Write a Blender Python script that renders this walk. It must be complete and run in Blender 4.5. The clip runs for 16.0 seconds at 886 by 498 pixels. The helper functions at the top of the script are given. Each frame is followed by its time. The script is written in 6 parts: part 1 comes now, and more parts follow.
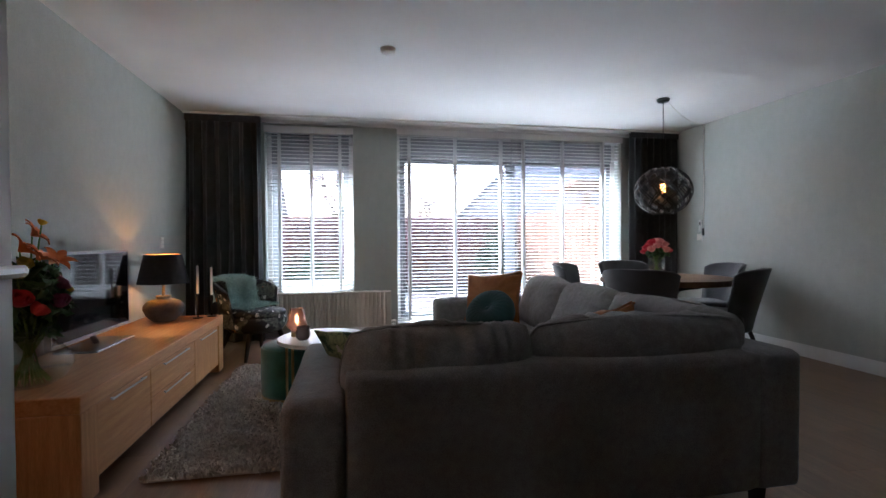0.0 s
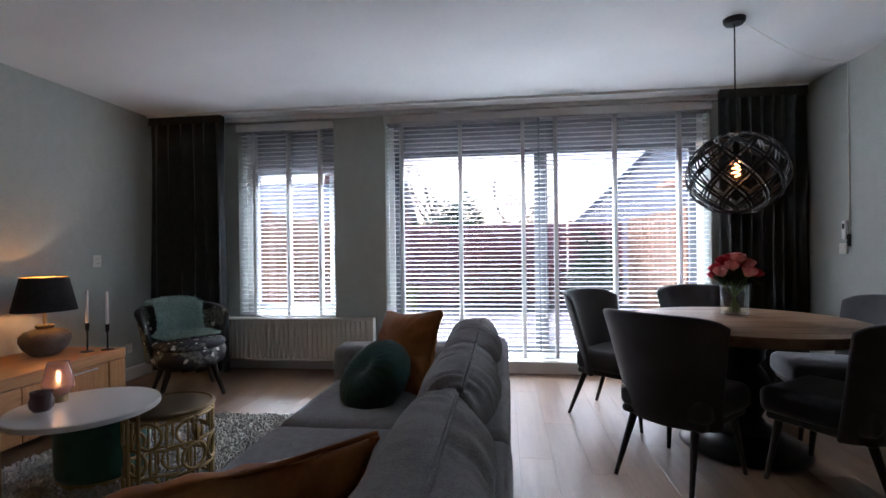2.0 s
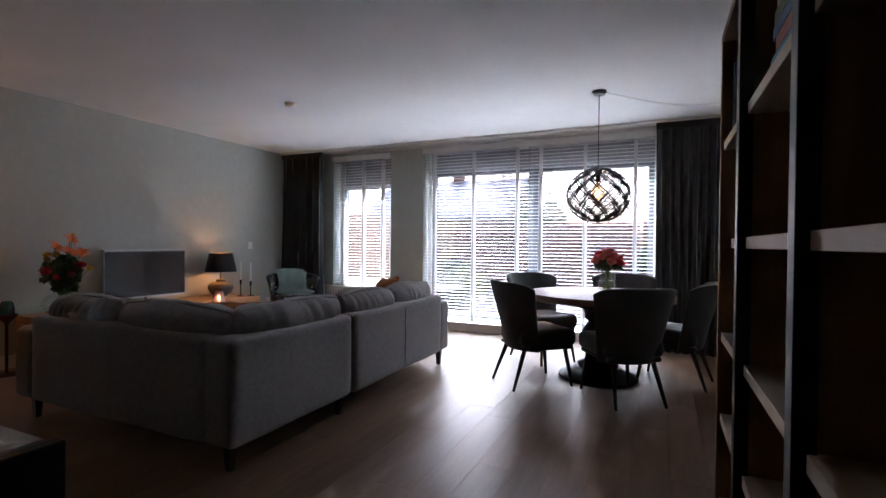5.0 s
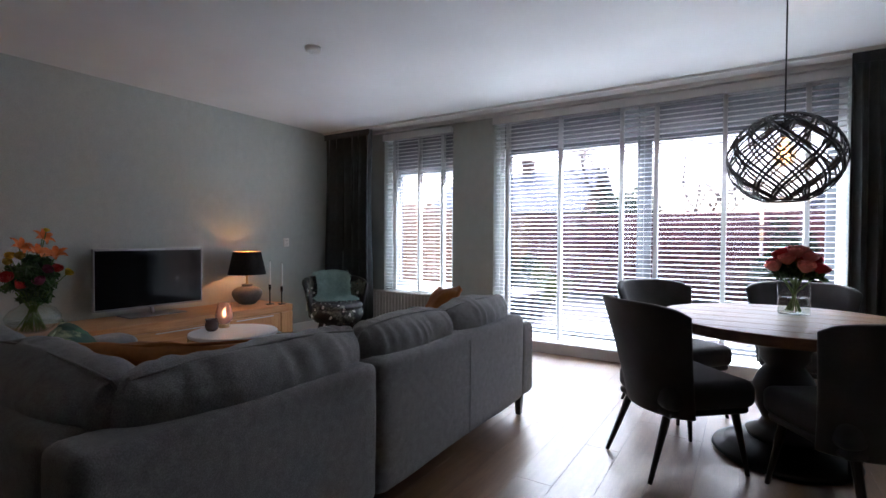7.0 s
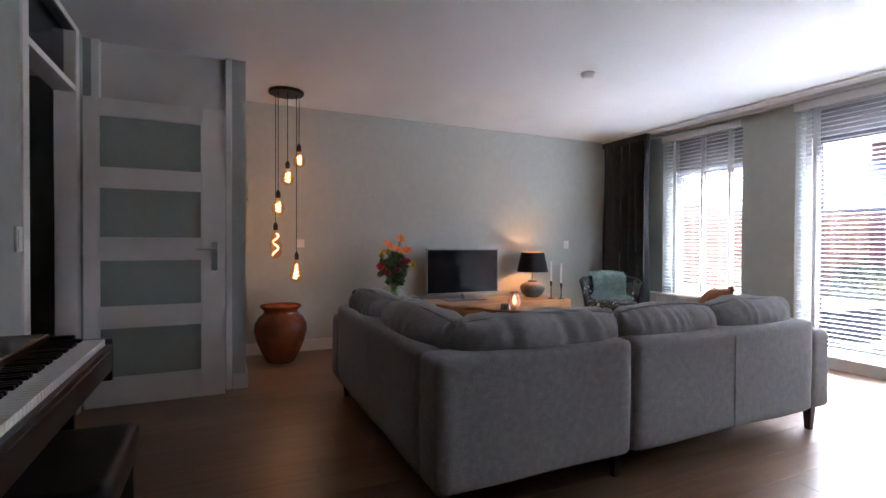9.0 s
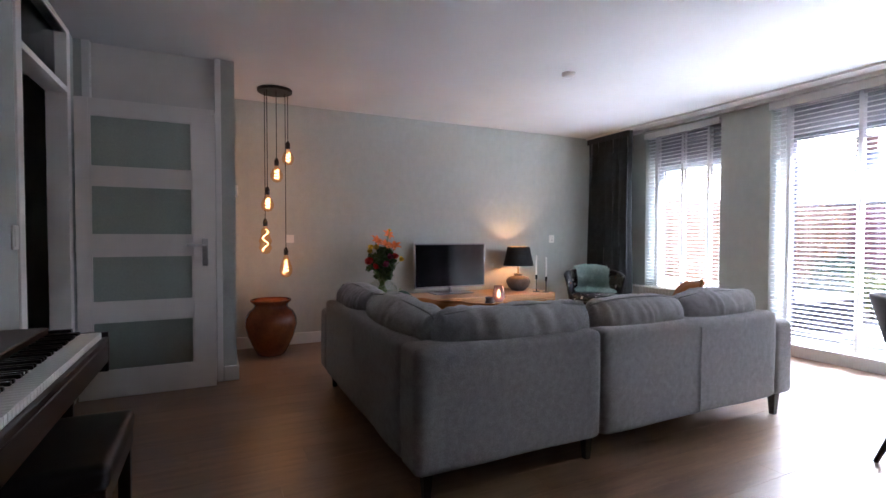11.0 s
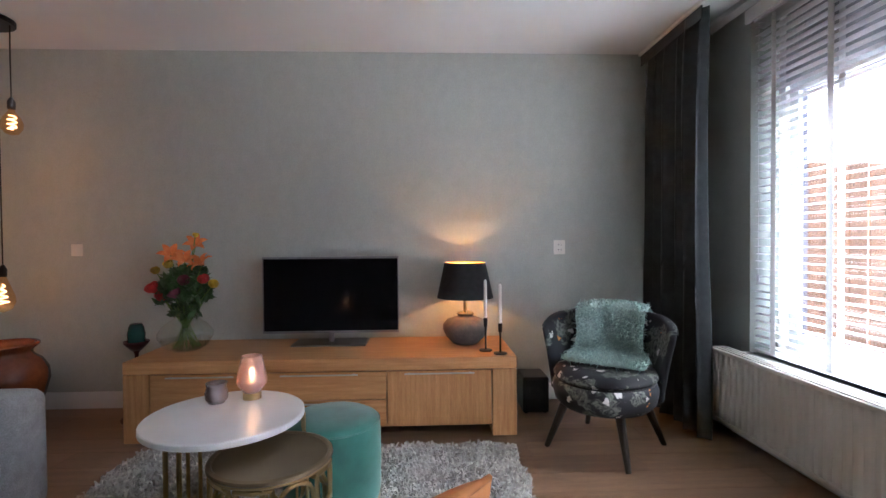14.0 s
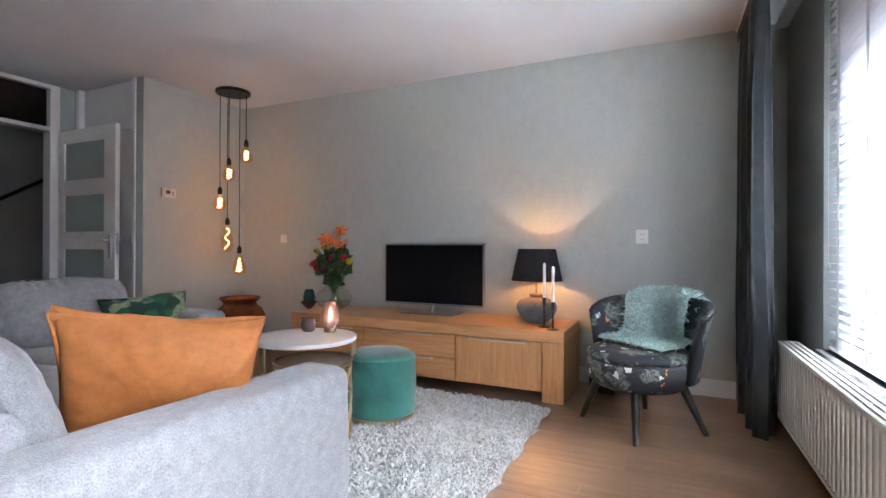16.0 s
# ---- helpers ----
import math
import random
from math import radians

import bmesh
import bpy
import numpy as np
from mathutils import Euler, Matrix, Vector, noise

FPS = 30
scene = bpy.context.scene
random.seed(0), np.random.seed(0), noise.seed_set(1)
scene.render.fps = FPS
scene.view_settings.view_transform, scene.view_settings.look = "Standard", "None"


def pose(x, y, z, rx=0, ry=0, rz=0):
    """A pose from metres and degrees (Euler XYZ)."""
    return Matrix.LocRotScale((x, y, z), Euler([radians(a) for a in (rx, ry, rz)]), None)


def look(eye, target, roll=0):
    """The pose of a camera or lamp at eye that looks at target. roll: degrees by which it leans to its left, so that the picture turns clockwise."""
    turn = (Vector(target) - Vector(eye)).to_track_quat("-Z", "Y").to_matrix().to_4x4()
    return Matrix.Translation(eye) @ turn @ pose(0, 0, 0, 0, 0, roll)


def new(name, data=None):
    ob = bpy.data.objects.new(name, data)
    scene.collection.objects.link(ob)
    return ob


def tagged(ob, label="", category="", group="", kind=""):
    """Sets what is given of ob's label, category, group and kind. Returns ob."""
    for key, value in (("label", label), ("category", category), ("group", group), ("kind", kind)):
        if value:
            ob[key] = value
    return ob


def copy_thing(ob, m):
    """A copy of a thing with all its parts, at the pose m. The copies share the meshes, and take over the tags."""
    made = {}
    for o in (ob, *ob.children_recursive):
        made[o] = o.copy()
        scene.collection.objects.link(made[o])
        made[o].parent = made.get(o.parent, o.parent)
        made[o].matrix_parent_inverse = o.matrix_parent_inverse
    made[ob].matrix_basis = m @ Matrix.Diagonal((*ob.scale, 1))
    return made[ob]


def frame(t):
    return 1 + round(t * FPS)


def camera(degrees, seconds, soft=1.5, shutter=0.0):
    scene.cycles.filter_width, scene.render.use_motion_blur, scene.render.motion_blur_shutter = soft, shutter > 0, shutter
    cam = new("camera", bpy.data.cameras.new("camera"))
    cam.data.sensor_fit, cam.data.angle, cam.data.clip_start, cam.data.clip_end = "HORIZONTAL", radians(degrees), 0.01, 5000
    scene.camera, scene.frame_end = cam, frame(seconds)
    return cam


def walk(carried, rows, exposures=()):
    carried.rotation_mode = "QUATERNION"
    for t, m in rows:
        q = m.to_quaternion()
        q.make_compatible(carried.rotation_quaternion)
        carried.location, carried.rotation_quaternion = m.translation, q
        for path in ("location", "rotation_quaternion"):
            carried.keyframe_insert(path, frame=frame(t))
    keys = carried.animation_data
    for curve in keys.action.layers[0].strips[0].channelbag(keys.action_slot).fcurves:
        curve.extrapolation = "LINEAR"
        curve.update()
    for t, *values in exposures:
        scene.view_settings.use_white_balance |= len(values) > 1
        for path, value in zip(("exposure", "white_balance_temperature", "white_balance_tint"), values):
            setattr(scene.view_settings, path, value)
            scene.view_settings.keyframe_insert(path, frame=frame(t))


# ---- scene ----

cam = camera(85.5, 16.0)
METRES, EYE, TILT, LEAN, TURN = 12.4, 1.14, 0.0, 0.0, -11.0
ROWS = [
    (0.0, 0.0, 0.0, 0.0, -0.0, -0.98, 0.29),
    (0.5, 0.0176, 0.0387, 0.0018, -3.2, -1.3, 0.37),
    (1.0, 0.0431, 0.0778, 0.0025, -4.52, -0.93, 0.66),
    (1.5, 0.0781, 0.1116, 0.0042, 3.66, -0.8, 0.79),
    (2.0, 0.1182, 0.1292, 0.0056, 18.2, -0.07, 0.71),
    (2.5, 0.1679, 0.1428, 0.007, 27.47, 0.1, 0.66),
    (3.0, 0.215, 0.1345, 0.0075, 31.03, 0.4, 0.18),
    (3.5, 0.2468, 0.1046, 0.0063, 34.21, 0.44, -0.32),
    (4.0, 0.2708, 0.0744, 0.0044, 35.34, 0.17, -0.56),
    (5.2, 0.292, 0.046, 0.0038, 35.4, -0.8, -0.55),
    (6.5, 0.2402, 0.1, 0.0036, 35.97, -1.61, -0.44),
    (7.0, 0.2176, 0.1364, 0.0037, 43.34, -1.19, -0.31),
    (7.5, 0.2162, 0.1516, 0.0014, 62.08, -0.53, -0.25),
    (8.0, 0.229, 0.1395, -0.0012, 73.23, -0.22, -0.44),
    (8.5, 0.2416, 0.129, -0.0001, 75.89, -0.39, -0.28),
    (9.8, 0.2775, 0.1085, 0.0012, 76.4, -0.9, -0.2),
    (11.0, 0.2697, 0.1213, 0.0022, 75.43, -1.49, -0.08),
    (11.5, 0.2327, 0.1512, 0.0038, 68.55, -1.58, 0.05),
    (12.0, 0.2006, 0.1894, 0.0042, 63.45, -1.29, 0.19),
    (12.5, 0.1689, 0.2323, 0.0055, 63.58, -1.5, 0.21),
    (13.0, 0.1358, 0.2721, 0.0054, 72.34, -1.53, 0.2),
    (13.5, 0.1043, 0.3127, 0.004, 85.1, -1.34, 0.3),
    (14.0, 0.0762, 0.3481, 0.0037, 98.65, -0.93, 0.4),
    (14.5, 0.0508, 0.3845, 0.0023, 111.45, -0.59, 0.32),
    (15.0, 0.0433, 0.4135, -0.0029, 118.67, -0.12, 0.05),
    (15.5, 0.0636, 0.4295, -0.0061, 125.44, 0.2, -0.6),
    (16.0, 0.0857, 0.4456, -0.0088, 125.78, 0.08, -0.27),
]
walk(cam, [(t, pose(0, 0, EYE, TILT, LEAN, TURN) @ pose(METRES * x, METRES * y, METRES * z, 90 + pitch, roll, yaw)) for t, x, y, z, yaw, pitch, roll in ROWS],
     [(0.0, 4.35, 5700, 6), (0.5, 4.15, 5750, 5), (1.5, 4.0, 5700, 7), (2.0, 3.75, 5700, 9), (2.5, 3.75, 5700, 10), (4.0, 4.15, 5900, 13), (6.5, 4.15, 5700, 10), (7.5, 3.9, 5700, 9), (8.5, 5.0, 5800, 12), (11.0, 5.2, 5700, 13), (12.0, 4.45, 5600, 10), (12.5, 4.2, 5600, 10), (13.0, 4.2, 5700, 10), (13.5, 4.65, 5800, 11), (14.0, 4.85, 5800, 10), (14.5, 5.3, 5900, 11), (16.0, 5.3, 5700, 9)])

# ---------- world, sun ----------
world = bpy.data.worlds.new("sky")
scene.world = world
world.use_nodes = True
wn = world.node_tree.nodes
sky = wn.new("ShaderNodeTexSky")
sky.sky_type = "NISHITA"
sky.sun_disc = False
sky.sun_elevation, sky.sun_rotation = radians(44), radians(-21)
sky.air_density, sky.dust_density, sky.ozone_density = 1.0, 4.0, 1.0
wn["Background"].inputs["Strength"].default_value = 0.15
world.node_tree.links.new(sky.outputs[0], wn["Background"].inputs["Color"])
sun = new("sun", bpy.data.lights.new("sun", "SUN"))
sun.data.energy, sun.data.angle, sun.data.color = 4.0, radians(30), (0.93, 0.97, 1.0)
sun.matrix_world = look((-2, 15, 9.5), (1.5, 6, 0))


# ---------- mesh helpers ----------
def part(name, bm, material, parent=None, label="", smooth=False):
    me = bpy.data.meshes.new(name)
    if smooth:
        for f in bm.faces:
            f.smooth = True
    bm.to_mesh(me)
    bm.free()
    if material:
        me.materials.append(material)
    ob = new(name, me)
    ob.parent = parent
    if label:
        ob["label"] = label
    return ob


def thing(name, m, label, category, group=""):
    ob = new(name)
    ob.matrix_world = m
    ob.empty_display_size = 0.1
    return tagged(ob, label, category, group)


def structure(name, bm, material, label="", category="", smooth=False):
    ob = part(name, bm, material, None, label, smooth)
    return tagged(ob, label, category, "", "structure")


def bevel(bm, r, seg=2):
    if r > 0:
        bmesh.ops.bevel(bm, geom=bm.edges[:], offset=r, segments=seg, affect="EDGES", profile=0.5)
    return bm


def join(*bms):
    """All the given bmeshes as one."""
    out = bmesh.new()
    for b in bms:
        me = bpy.data.meshes.new("tmp")
        b.to_mesh(me)
        b.free()
        out.from_mesh(me)
        bpy.data.meshes.remove(me)
    return out


def box(x0, x1, y0, y1, z0, z1, r=0.0, seg=2):
    bm = bmesh.new()
    bmesh.ops.create_cube(bm, size=1, matrix=Matrix.Translation(((x0 + x1) / 2, (y0 + y1) / 2, (z0 + z1) / 2)) @ Matrix.Diagonal((x1 - x0, y1 - y0, z1 - z0, 1)))
    return bevel(bm, r, seg)


def moved(bm, m):
    bm.transform(m)
    return bm


def lathe(profile, seg=32):
    """Turn a profile of (radius, z), bottom to top, about z."""
    bm = bmesh.new()
    rings = []
    for r, z in profile:
        if r < 1e-5:
            rings.append([bm.verts.new((0, 0, z))])
        else:
            rings.append([bm.verts.new((r * math.cos(2 * math.pi * i / seg), r * math.sin(2 * math.pi * i / seg), z)) for i in range(seg)])
    for a, b in zip(rings, rings[1:]):
        for i in range(seg):
            j = (i + 1) % seg
            if len(a) == 1 and len(b) == 1:
                continue
            if len(a) == 1:
                bm.faces.new((a[0], b[j], b[i]))
            elif len(b) == 1:
                bm.faces.new((a[i], a[j], b[0]))
            else:
                bm.faces.new((a[i], a[j], b[j], b[i]))
    return bm


def tube(points, r, seg=8, closed=False, r_end=None):
    """A round bar along points."""
    bm = bmesh.new()
    pts = [Vector(p) for p in points]
    n = len(pts)
    rings = []
    up = Vector((0.123, 0.456, 0.88)).normalized()
    for i, p in enumerate(pts):
        if closed:
            d = pts[(i + 1) % n] - pts[i - 1]
        else:
            d = pts[min(i + 1, n - 1)] - pts[max(i - 1, 0)]
        d.normalize()
        a = d.cross(up)
        if a.length < 1e-3:
            a = d.cross(Vector((1, 0, 0)))
        a.normalize()
        b = d.cross(a)
        rr = r if r_end is None else r + (r_end - r) * i / max(1, n - 1)
        rings.append([bm.verts.new(p + rr * (math.cos(2 * math.pi * k / seg) * a + math.sin(2 * math.pi * k / seg) * b)) for k in range(seg)])
    for i in range(n if closed else n - 1):
        A, B = rings[i], rings[(i + 1) % n]
        for k in range(seg):
            bm.faces.new((A[k], A[(k + 1) % seg], B[(k + 1) % seg], B[k]))
    if not closed:
        bm.faces.new(rings[0])
        bm.faces.new(rings[-1][::-1])
    bmesh.ops.recalc_face_normals(bm, faces=bm.faces[:])
    return bm


def cushion(w, d, h, nx=22, ny=18, power=3.0, wrinkle=0.0, seed=0.0, dents=0.0, sag=0.0, pleat=0.0, pinch=0.0):
    """A stuffed cushion, w by d by h, centred on the origin, thickest in the middle, with a seam round its edge."""
    bm = bmesh.new()

    def point(i, j, s):
        u, v = -1 + 2 * i / nx, -1 + 2 * j / ny
        u, v = math.sin(u * math.pi / 2), math.sin(v * math.pi / 2)
        t = max(0.0, (1 - abs(u) ** power) * (1 - abs(v) ** power)) ** 0.5
        corner = 1 - 0.12 * (u * u) * (v * v)
        if pinch:
            corner = 1.0
        x, y, z = u * w / 2 * corner * (1 - pinch * (1 - v * v)), v * d / 2 * corner * (1 - pinch * (1 - u * u)), s * t * h / 2
        q = Vector((x * 4 + seed, y * 4, s * 0.7 + seed))
        z += wrinkle * noise.noise(q * 2.2) * t
        y += dents * noise.noise(q * 1.1 + Vector((5, 3, 1)))
        z += dents * noise.noise(q * 1.1 + Vector((7, 2, 4)))
        z -= sag * (1 - u * u) * t
        # folds that run in from the seam
        rim = max(abs(u), abs(v))
        ang = math.atan2(v, u)
        z += s * wrinkle * 0.9 * t * (rim ** 2) * math.sin(ang * 17 + 3 * noise.noise(q))
        if pleat:
            w_ = Vector((x * 6 + seed, 1, seed))
            gather = math.sin(u * 30 + 8 * noise.noise(w_)) * max(0.0, (v - 0.5) / 0.5) * max(0.0, 0.45 + 1.6 * noise.noise(w_ * 0.8 + Vector((3, 0, s))))
            z += s * pleat * gather * t ** 0.5
            y += 0.25 * pleat * gather
        return (x, y, z)

    grids = []
    for s in (1, -1):
        g = {}
        for i in range(nx + 1):
            for j in range(ny + 1):
                if s == -1 and (i in (0, nx) or j in (0, ny)):
                    g[i, j] = grids[0][i, j]
                else:
                    g[i, j] = bm.verts.new(point(i, j, s))
        for i in range(nx):
            for j in range(ny):
                f = (g[i, j], g[i + 1, j], g[i + 1, j + 1], g[i, j + 1])
                bm.faces.new(f if s == 1 else f[::-1])
        grids.append(g)
    return bm


def rim_of(w, d, r, n=12, pinch=0.0):
    """A cord along the edge of a cushion() of that size."""
    pts = []
    for i in range(4 * n):
        k, t = divmod(i, n)
        u = math.sin((-1 + 2 * t / n) * math.pi / 2)
        a, b = ((u, -1), (1, u), (-u, 1), (-1, -u))[k]
        c = 1 - (0.0 if pinch else 0.12) * a * a * b * b
        pts.append((a * w / 2 * c * (1 - pinch * (1 - b * b)), b * d / 2 * c * (1 - pinch * (1 - a * a)), 0))
    return tube(pts, r, 6, closed=True)


def extrude_outline(outline, thick):
    """A plate from an outline of (x, z), from y = 0 to y = thick."""
    bm = bmesh.new()
    a = [bm.verts.new((x, 0, z)) for x, z in outline]
    b = [bm.verts.new((x, thick, z)) for x, z in outline]
    bm.faces.new(a)
    bm.faces.new(b[::-1])
    n = len(a)
    for i in range(n):
        bm.faces.new((a[i], b[i], b[(i + 1) % n], a[(i + 1) % n]))
    bmesh.ops.recalc_face_normals(bm, faces=bm.faces[:])
    return bm


# ---------- materials ----------
def material(name, colour, rough=0.6, metal=0.0, colour2=None, scale=8.0, bump=0.0, bump_scale=80.0, stretch=(1, 1, 1), detail=6.0,
             island=0.0, each=0.0, sheen=0.0, transmission=0.0, emit=None, strength=0.0, coat=0.0, ior=1.45, fine=0.0, rough_var=0.0, translucent=0.0, space="Object"):
    """A surface whose colour drifts between two tones, with a fine relief. each: how far single objects differ."""
    m = bpy.data.materials.new(name)
    m.use_nodes = True
    n, l = m.node_tree.nodes, m.node_tree.links
    b = n["Principled BSDF"]
    b.inputs["Roughness"].default_value, b.inputs["Metallic"].default_value, b.inputs["IOR"].default_value = rough, metal, ior
    b.inputs["Sheen Weight"].default_value, b.inputs["Transmission Weight"].default_value, b.inputs["Coat Weight"].default_value = sheen, transmission, coat
    b.inputs["Base Color"].default_value = (*colour, 1)
    tc = n.new("ShaderNodeTexCoord")
    mp = n.new("ShaderNodeMapping")
    mp.inputs["Scale"].default_value = stretch
    l.new(tc.outputs[space], mp.inputs["Vector"])
    vec = mp.outputs["Vector"]
    if each:
        oi = n.new("ShaderNodeObjectInfo")
        add = n.new("ShaderNodeVectorMath")
        add.operation = "MULTIPLY_ADD"
        add.inputs[1].default_value = (37, 51, 23)
        l.new(oi.outputs["Random"], add.inputs[0])
        l.new(vec, add.inputs[2])
        vec = add.outputs[0]
    out = None
    if colour2 is not None:
        t1 = n.new("ShaderNodeTexNoise")
        t1.inputs["Scale"].default_value, t1.inputs["Detail"].default_value = scale, detail
        l.new(vec, t1.inputs["Vector"])
        ramp = n.new("ShaderNodeValToRGB")
        ramp.color_ramp.elements[0].position, ramp.color_ramp.elements[1].position = 0.3, 0.7
        ramp.color_ramp.elements[0].color, ramp.color_ramp.elements[1].color = (*colour, 1), (*colour2, 1)
        l.new(t1.outputs["Fac"], ramp.inputs["Fac"])
        out = ramp.outputs["Color"]
        if fine:
            t3 = n.new("ShaderNodeTexNoise")
            t3.inputs["Scale"].default_value, t3.inputs["Detail"].default_value = bump_scale, 2.0
            l.new(vec, t3.inputs["Vector"])
            mr = n.new("ShaderNodeMapRange")
            mr.inputs["From Min"].default_value, mr.inputs["From Max"].default_value = 0.3, 0.7
            mr.inputs["To Min"].default_value, mr.inputs["To Max"].default_value = 1 - fine, 1 + fine
            l.new(t3.outputs["Fac"], mr.inputs["Value"])
            mu = n.new("ShaderNodeVectorMath")
            mu.operation = "SCALE"
            l.new(out, mu.inputs[0])
            l.new(mr.outputs[0], mu.inputs["Scale"])
            out = mu.outputs[0]
        if rough_var:
            mr2 = n.new("ShaderNodeMapRange")
            mr2.inputs["To Min"].default_value, mr2.inputs["To Max"].default_value = rough - rough_var, rough + rough_var
            l.new(t1.outputs["Fac"], mr2.inputs["Value"])
            l.new(mr2.outputs[0], b.inputs["Roughness"])
    if out is not None and (each or island):
        hs = n.new("ShaderNodeMapRange")
        amount = each or island
        hs.inputs["To Min"].default_value, hs.inputs["To Max"].default_value = 1 - amount, 1 + amount
        if each:
            l.new(oi.outputs["Random"], hs.inputs["Value"])
        else:
            ge = n.new("ShaderNodeNewGeometry")
            l.new(ge.outputs["Random Per Island"], hs.inputs["Value"])
        mu2 = n.new("ShaderNodeVectorMath")
        mu2.operation = "SCALE"
        l.new(out, mu2.inputs[0])
        l.new(hs.outputs[0], mu2.inputs["Scale"])
        out = mu2.outputs[0]
    if out is not None:
        l.new(out, b.inputs["Base Color"])
    if bump:
        t2 = n.new("ShaderNodeTexNoise")
        t2.inputs["Scale"].default_value, t2.inputs["Detail"].default_value = bump_scale, 4.0
        l.new(vec, t2.inputs["Vector"])
        bp = n.new("ShaderNodeBump")
        bp.inputs["Strength"].default_value, bp.inputs["Distance"].default_value = bump, 0.004
        l.new(t2.outputs["Fac"], bp.inputs["Height"])
        l.new(bp.outputs["Normal"], b.inputs["Normal"])
    if translucent:
        tr, ms = n.new("ShaderNodeBsdfTranslucent"), n.new("ShaderNodeMixShader")
        tr.inputs["Color"].default_value = (*colour, 1)
        ms.inputs[0].default_value = translucent
        l.new(b.outputs[0], ms.inputs[1])
        l.new(tr.outputs[0], ms.inputs[2])
        l.new(ms.outputs[0], n["Material Output"].inputs["Surface"])
    if emit:
        b.inputs["Emission Color"].default_value, b.inputs["Emission Strength"].default_value = (*emit, 1), strength
    return m


M_WALL = material("sage_wallpaper", (0.412, 0.436, 0.402), 0.75, colour2=(0.442, 0.466, 0.432), scale=14, bump=0.35, bump_scale=160, fine=0.06, stretch=(1, 1, 0.7))
M_CEIL = material("ceiling_plaster", (0.65, 0.645, 0.64), 0.9, colour2=(0.70, 0.695, 0.69), scale=1.5, bump=0.15, bump_scale=120)
M_WHITE = material("white_paint", (0.74, 0.73, 0.71), 0.35, colour2=(0.79, 0.78, 0.76), scale=5, bump=0.05, bump_scale=60)
M_BASE = material("baseboard_white", (0.72, 0.73, 0.72), 0.4, colour2=(0.78, 0.78, 0.77), scale=4)
M_PLANK = material("oak_floor_plank", (0.178, 0.098, 0.053), 0.34, colour2=(0.258, 0.152, 0.088), scale=3.0, stretch=(9, 0.9, 9), bump=0.12, bump_scale=30, each=0.13, fine=0.12, detail=9, rough_var=0.06, ior=1.65)
M_SUBFLOOR = material("floor_joint", (0.045, 0.028, 0.018), 0.8, colour2=(0.06, 0.04, 0.028), scale=5)
M_OAK = material("oiled_oak", (0.43, 0.195, 0.072), 0.42, colour2=(0.57, 0.30, 0.125), scale=4, stretch=(14, 0.8, 14), bump=0.1, bump_scale=40, fine=0.1, detail=8)
M_OAK_V = material("oiled_oak_upright", (0.43, 0.195, 0.072), 0.42, colour2=(0.57, 0.30, 0.125), scale=4, stretch=(14, 14, 0.8), bump=0.1, bump_scale=40, fine=0.14, detail=8)
M_SOFA = material("grey_sofa_weave", (0.235, 0.235, 0.235), 0.95, colour2=(0.31, 0.31, 0.31), scale=30, bump=0.8, bump_scale=240, fine=0.2, sheen=0.25)
M_CURTAIN = material("charcoal_curtain", (0.030, 0.033, 0.035), 0.92, colour2=(0.042, 0.046, 0.048), scale=20, bump=0.4, bump_scale=300, fine=0.15, sheen=0.2)
M_BLIND = material("white_blind_slat", (0.84, 0.84, 0.84), 0.4, colour2=(0.88, 0.88, 0.88), scale=6, island=0.04, translucent=0.5)
M_TAPE = material("white_ladder_tape", (0.72, 0.72, 0.72), 0.8, colour2=(0.78, 0.78, 0.78), scale=40, bump=0.2, bump_scale=400, translucent=0.5)
M_FRAME = material("window_frame_grey", (0.11, 0.115, 0.13), 0.4, colour2=(0.13, 0.135, 0.15), scale=5)
M_SILL = material("sill_stone", (0.62, 0.62, 0.60), 0.3, colour2=(0.70, 0.70, 0.68), scale=30, fine=0.05)
M_RADIATOR = material("radiator_enamel", (0.60, 0.58, 0.52), 0.35, colour2=(0.64, 0.62, 0.56), scale=3)
M_BLACK = material("black_metal", (0.012, 0.012, 0.013), 0.4, 0.3, colour2=(0.018, 0.018, 0.019), scale=10)
M_STEEL = material("brushed_steel", (0.55, 0.55, 0.55), 0.28, 1.0, colour2=(0.62, 0.62, 0.62), scale=60, stretch=(1, 20, 1))


def glass(name, tint=(1, 1, 1), rough=0.0, shine=0.04):
    m = bpy.data.materials.new(name)
    m.use_nodes = True
    n, l = m.node_tree.nodes, m.node_tree.links
    n.remove(n["Principled BSDF"])
    g, t, mix, f = n.new("ShaderNodeBsdfGlossy"), n.new("ShaderNodeBsdfTransparent"), n.new("ShaderNodeMixShader"), n.new("ShaderNodeLayerWeight")
    t.inputs["Color"].default_value = (*tint, 1)
    g.inputs["Roughness"].default_value = rough
    f.inputs["Blend"].default_value = 0.5
    p4, sc = n.new("ShaderNodeMath"), n.new("ShaderNodeMath")
    p4.operation, sc.operation = "POWER", "MULTIPLY_ADD"
    p4.inputs[1].default_value, sc.inputs[1].default_value, sc.inputs[2].default_value = 4.0, 0.55, shine
    l.new(f.outputs["Facing"], p4.inputs[0])
    l.new(p4.outputs[0], sc.inputs[0])
    l.new(sc.outputs[0], mix.inputs[0])
    l.new(t.outputs[0], mix.inputs[1])
    l.new(g.outputs[0], mix.inputs[2])
    l.new(mix.outputs[0], n["Material Output"].inputs["Surface"])
    return m


